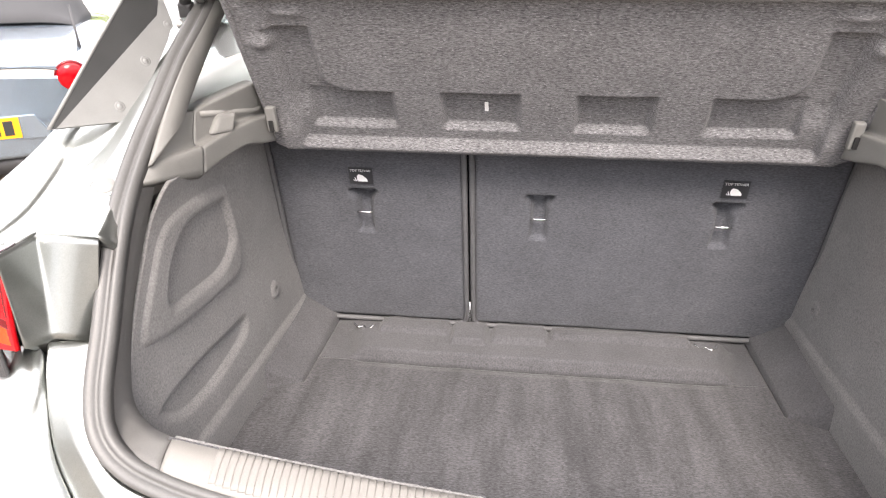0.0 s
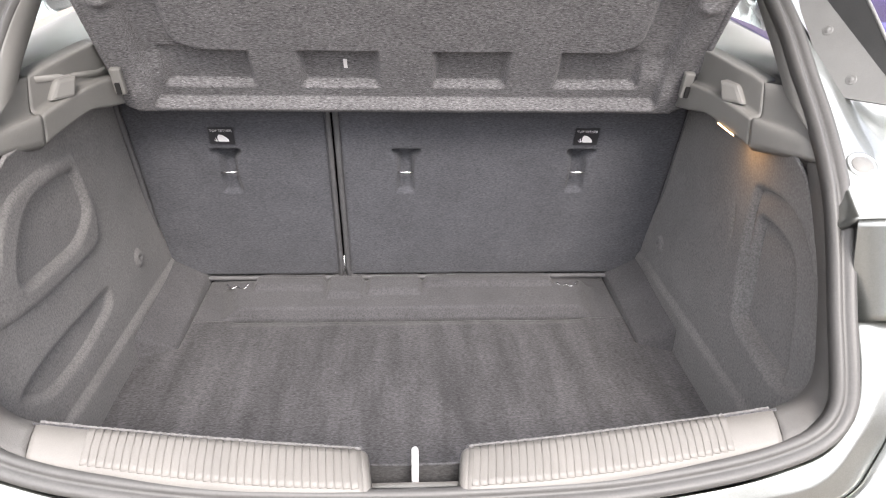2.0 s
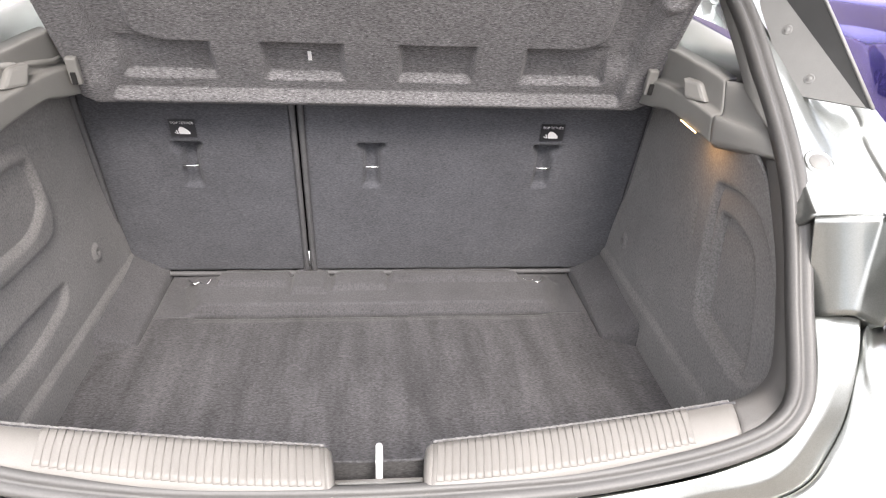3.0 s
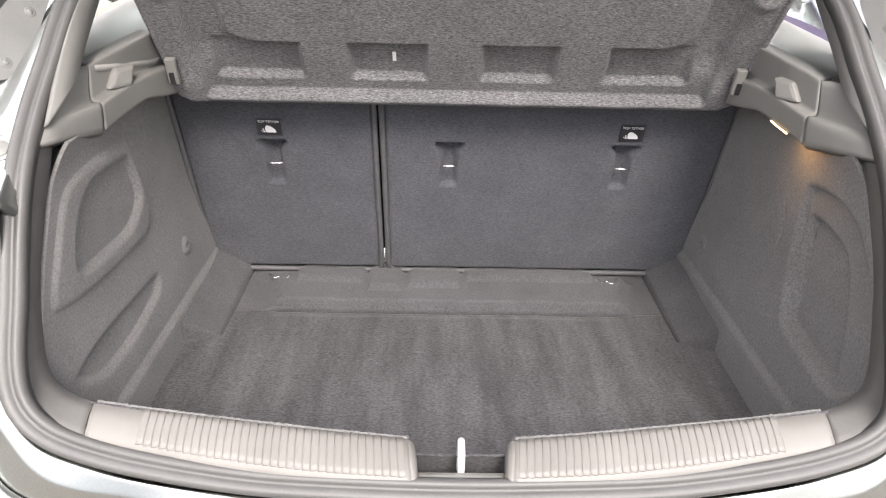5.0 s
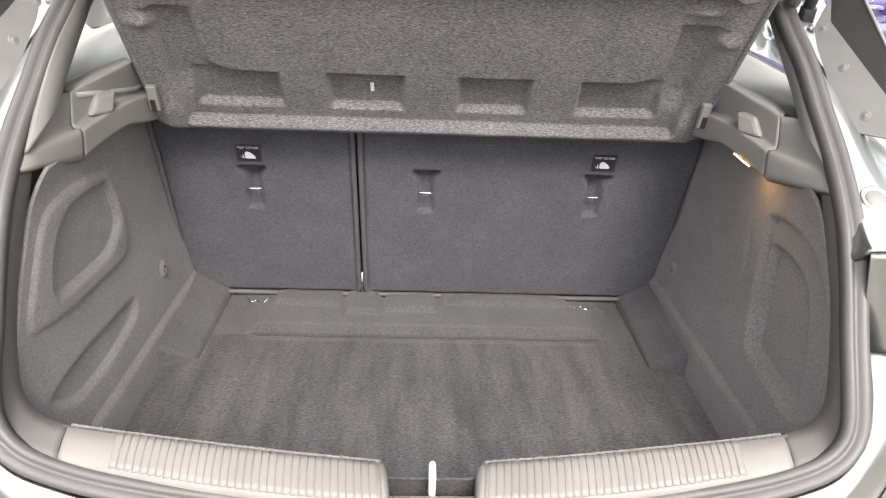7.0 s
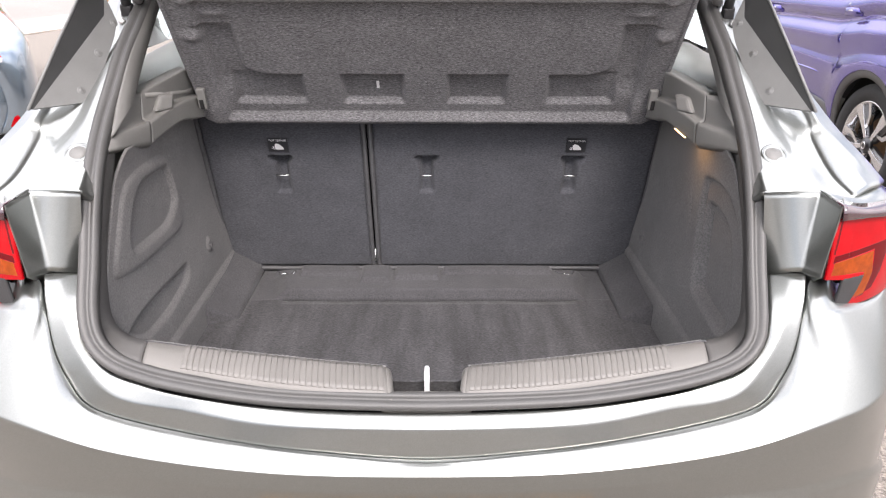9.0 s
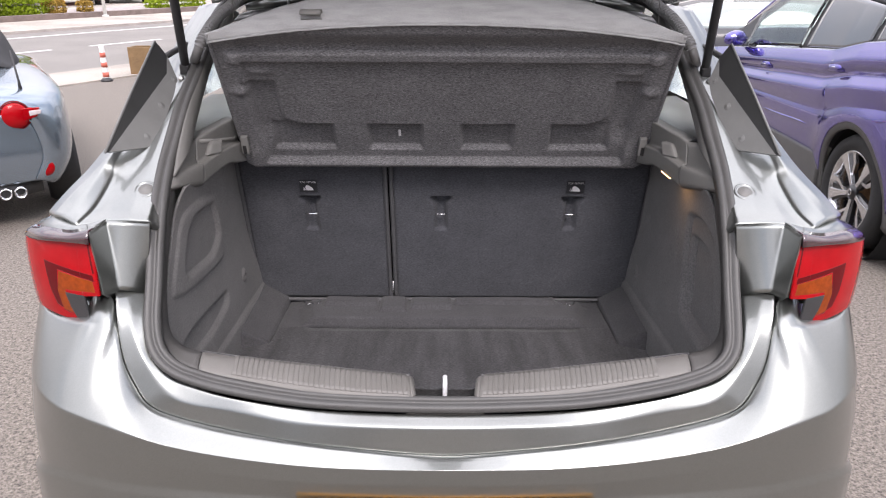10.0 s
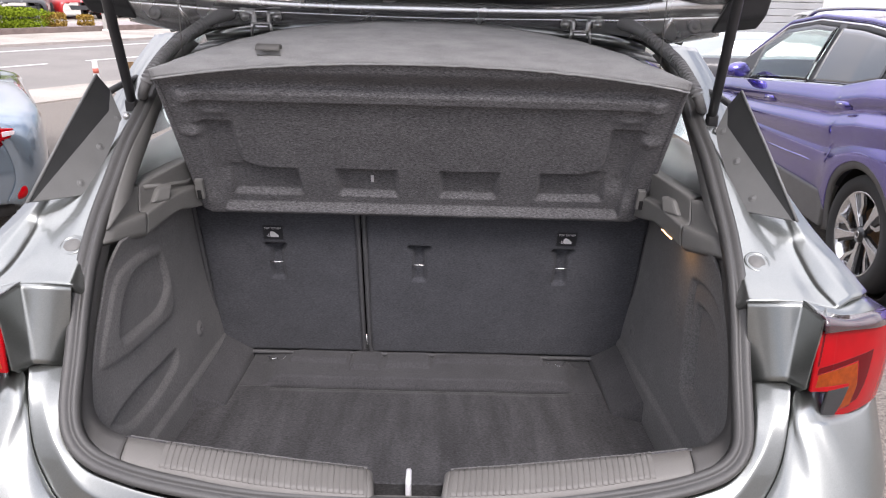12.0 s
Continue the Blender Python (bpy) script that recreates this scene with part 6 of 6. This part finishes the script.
surface("rear_face", [[(-0.60, 0.035, 0.70), (0, 0.0, 0.745), (0.60, 0.035, 0.70)], [(-0.67, 0.04, 0.57), (0, -0.015, 0.60), (0.67, 0.04, 0.57)], [(-0.67, 0.035, 0.44), (0, -0.03, 0.45), (0.67, 0.035, 0.44)], [(-0.62, 0.05, 0.29), (0, -0.01, 0.29), (0.62, 0.05, 0.29)]], PAINT_STEEL, roadster, 40, 24, thick=0.01, flip=True)
part("diffuser", grid_mesh("diffuser", [[(x, 0.03 + 0.1 * (x / 0.6) ** 4, z) for x in np.linspace(-0.62, 0.62, 20)] for z in (0.30, 0.2)], BLACK, flip=False), roadster, "black lower bumper", thick=0.02)
prism("plate_recess", [(-0.34, -0.020, 0.525), (0.34, -0.020, 0.525), (0.42, -0.012, 0.39), (-0.42, -0.012, 0.39)], (0, -0.012, 0), PAINT_STEEL, roadster, bevel=0.01)
rp = part("number_plate", mesh_of("number_plate", [(-0.26, -0.036, 0.405), (0.26, -0.036, 0.405), (0.26, -0.036, 0.516), (-0.26, -0.036, 0.516)], [(0, 1, 2, 3)], PLATE_YELLOW, False), roadster, "yellow number plate", thick=0.004)
for x in (-0.2, -0.135, -0.07, 0.0, 0.075, 0.14, 0.205):
    part("plate_bar", mesh_of("plate_bar", [(x - 0.023, -0.0385, 0.422), (x + 0.023, -0.0385, 0.422), (x + 0.023, -0.0385, 0.50), (x - 0.023, -0.0385, 0.50)], [(0, 1, 2, 3)], PLATE_BAR, False), rp, thick=0.001)
lathe("badge", [(-0.006, 0.036), (-0.012, 0.034), (-0.012, 0.0001)], CHROME, roadster, (0.0, -0.004, 0.70), "y", "plain chrome badge", n=24)
for s in (-1, 1):
    tl = lathe("tail_lamp", [(0.05, 0.080), (-0.005, 0.078), (-0.020, 0.064), (-0.028, 0.034), (-0.03, 0.0001)], LENS_RED, roadster, (0.56 * s, 0.03, 0.700), "y", "round red tail lamp", n=30)
    lathe("lamp_rim", [(0.02, 0.088), (-0.006, 0.087), (-0.008, 0.078)], LENS_DEEP, tl, (0.56 * s, 0.03, 0.700), "y", n=30)
    drop = [(0.60, 0.040), (0.64, 0.037), (0.69, 0.029), (0.735, 0.016), (0.752, 0.0), (0.735, -0.012), (0.69, -0.020), (0.64, -0.027), (0.60, -0.032)]
    prism("lamp_tail", [(x * s, -0.045 + 1.15 * (x - 0.55) ** 1.25, 0.704 + z) for x, z in drop], (0, 0.05, 0), LENS_RED, tl, "red lamp tail", bevel=0.004)
    prism("clear_lens", [(x * s, -0.052 + 1.15 * (x - 0.55) ** 1.25, 0.706 + z * 0.62) for x, z in ((0.635, 0.030), (0.69, 0.024), (0.73, 0.004), (0.69, -0.016), (0.635, -0.02))], (0, 0.02, 0), CLEAR_LENS, tl, "clear reversing lens", bevel=0.003)
    lathe("fog_lamp", [(0.03, 0.055), (-0.008, 0.052), (-0.016, 0.03), (-0.018, 0.0001)], LENS_RED, roadster, (0.66 * s, 0.055, 0.36), "y", "red reflector lamp", n=20)
    wheel(roadster, (0.77 * s, 0.62, 0.30), 0.30, 0.2, 5, s, "black tyre on an alloy wheel")
    wheel(roadster, (0.77 * s, 2.93, 0.30), 0.30, 0.2, 5, s, "black tyre on an alloy wheel")
for x in (0.42, 0.50):
    lathe("tailpipe", [(0.2, 0.032), (-0.03, 0.034), (-0.03, 0.029), (0.1, 0.028)], CHROME, roadster, (x, 0.02, 0.235), "y", "chrome tailpipe", n=20)
tube("aerial", np.array([(0.62, 0.20, 0.80), (0.62, 0.21, 0.88), (0.61, 0.22, 1.06)]), 0.007, BLACK, roadster, "black stub aerial", radii=[2.2, 1.0, 0.7], ref=(1, 0, 0))
tube("boot_gap", spline([(-0.62, 0.06, 0.745), (0, 0.012, 0.78), (0.62, 0.06, 0.745)], 30), 0.003, DARK, roadster, "dark boot-lid gap", n=6)
roadster.matrix_world = Matrix.Translation((-3.03, 2.60, 0)) @ Matrix.Rotation(radians(32), 4, "Z")


def distant_car(name, label, at, heading, paint, length=4.3, height=1.45, group=""):
    """A parked car seen from afar: shell, glasshouse, roof, lamps, grille and wheels; front along +y."""
    ob = thing(name, label, "car", group)
    L, h = length, height
    hull("body", [(-L / 2, [(0.7, 0.3), (0.76, 0.45), (0.76, 0.65), (0.72, 0.82), (0.4, 0.86), (0, 0.87)]), (-L / 2 + 0.25, [(0.8, 0.22), (0.88, 0.42), (0.88, 0.7), (0.82, 0.92), (0.5, 0.95), (0, 0.96)]),
                  (0.0, [(0.82, 0.2), (0.9, 0.42), (0.9, 0.68), (0.84, 0.92), (0.5, 0.94), (0, 0.95)]), (L / 2 - 1.2, [(0.82, 0.2), (0.9, 0.42), (0.89, 0.66), (0.80, 0.86), (0.5, 0.93), (0, 0.95)]),
                  (L / 2 - 0.3, [(0.8, 0.2), (0.86, 0.36), (0.84, 0.56), (0.74, 0.72), (0.5, 0.78), (0, 0.8)]), (L / 2, [(0.62, 0.2), (0.68, 0.32), (0.66, 0.48), (0.58, 0.60), (0.4, 0.63), (0, 0.64)])], paint, ob, "", 16)
    hull("glasshouse", [(-L / 2 + 0.15, [(0.72, 0.9), (0.70, 0.92), (0.6, 0.94), (0.3, 0.95), (0, 0.95)]), (-L / 2 + 0.75, [(0.80, 0.9), (0.70, h - 0.16), (0.62, h - 0.08), (0.3, h - 0.045), (0, h - 0.04)]),
                        (0.1, [(0.82, 0.9), (0.71, h - 0.12), (0.63, h - 0.04), (0.3, h - 0.015), (0, h - 0.01)]), (L / 2 - 1.15, [(0.80, 0.88), (0.76, 0.91), (0.6, 0.93), (0.3, 0.94), (0, 0.94)])], GLASS_CAR, ob, "car windows", 14)
    part("roof", grid_mesh("roof", [[(x, y, z - 0.06 * (abs(x) / 0.64) ** 2.5) for x in np.linspace(-0.64, 0.64, 11)] for y, z in ((-L / 2 + 0.55, h - 0.10), (-L / 2 + 1.0, h), (0.1, h + 0.005), (0.55, h - 0.09))], paint), ob, thick=0.03)
    for s in (-1, 1):
        prism("headlamp", [(0.40 * s, L / 2 - 0.10, 0.66), (0.72 * s, L / 2 - 0.32, 0.70), (0.70 * s, L / 2 - 0.20, 0.60), (0.42 * s, L / 2 - 0.06, 0.58)], (0, 0.05, 0), CHROME, ob, "clear headlamp")
        prism("rear_lamp", [(0.5 * s, -L / 2 + 0.02, 0.84), (0.78 * s, -L / 2 + 0.12, 0.84), (0.78 * s, -L / 2 + 0.10, 0.72), (0.5 * s, -L / 2, 0.72)], (0, -0.03, 0), LENS_RED, ob, "red rear lamp")
        for y in (-L / 2 + 0.75, L / 2 - 0.85):
            wl_ = lathe("wheel", [(-0.1, 0.2), (-0.1, 0.3), (0.1, 0.3), (0.1, 0.2)] if s > 0 else [(0.1, 0.2), (0.1, 0.3), (-0.1, 0.3), (-0.1, 0.2)], TYRE, ob, (0.81 * s, y, 0.3), "x", "black tyre", n=24)
            lathe("rim", [(0.08 * s, 0.205), (0.095 * s, 0.19), (0.07 * s, 0.05), (0.07 * s, 0.0001)], ALLOY, wl_, (0.81 * s, y, 0.3), "x", "alloy rim", n=20)
            box("mirror", (min(0.84 * s, 1.0 * s), 0.45, 0.92), (max(0.84 * s, 1.0 * s), 0.57, 1.04), paint, ob, bevel=0.03) if y > 0 else None
    prism("grille", [(-0.45, L / 2 - 0.02, 0.52), (0.45, L / 2 - 0.02, 0.52), (0.38, L / 2 + 0.0, 0.36), (-0.38, L / 2 + 0.0, 0.36)], (0, 0.025, 0), BLACK, ob, "black lower grille", bevel=0.01)
    ob.matrix_world = Matrix.Translation(at) @ Matrix.Rotation(radians(heading), 4, "Z")
    return ob


ROW = "cars parked across the road"
distant_car("parked_hatchback", "dark grey hatchback parked across the road", on_road(16.2, 26.8, 0.22), -142, PAINT_BLACK, group=ROW)
distant_car("parked_hatchback", "bright red hatchback parked across the road", on_road(18.7, 27.0, 0.22), -142, PAINT_RED, group=ROW)
distant_car("parked_hatchback", "pale silver hatchback parked across the road", on_road(21.2, 27.2, 0.22), -142, PAINT_SILVER, group=ROW)
distant_car("parked_hatchback", "black hatchback parked across the road", on_road(23.7, 27.4, 0.22), -142, PAINT_BLACK, group=ROW)
distant_car("parked_hatchback", "white hatchback parked across the road", on_road(26.3, 27.6, 0.22), -142, PAINT_WHITE, group=ROW)
distant_car("parked_hatchback", "silver hatchback parked across the road", on_road(13.6, 26.6, 0.22), -142, PAINT_SILVER, group=ROW)
strip("forecourt", 23.2, 60.0, 0.22, PAVING, "pale forecourt across the road", "ground", 0.22)
distant_car("parked_saloon", "dark grey low saloon parked beyond the blue crossover", (3.4, 7.9, 0), 78, PAINT_BLACK, height=1.22)
distant_car("parked_estate", "white car parked near the shutter building", (7.0, 12.0, 0), 80, PAINT_WHITE)

# shutter building on the far right
shed = thing("shutter_building", "pale rendered building with a grey roller shutter", "building", at=(10.9, 17.0, 0))
box("wall", (-1.6, 0, 0), (9, 6, 4.2), RENDER_WALL, shed, "pale rendered wall")
for k in range(22):
    box("shutter_slat", (-3.7, -0.03 - 0.012 * (k % 2), 0.1 + k * 0.16), (-1.62, 0.05, 0.25 + k * 0.16), SHUTTER, shed, bevel=0.01)
box("wall_far", (-7.0, 0.02, 0), (-3.72, 6, 4.2), RENDER_WALL, shed, "pale rendered wall")
box("roof", (-7.1, -0.2, 4.2), (9.1, 6.1, 4.4), SHUTTER, shed, "grey flat roof")
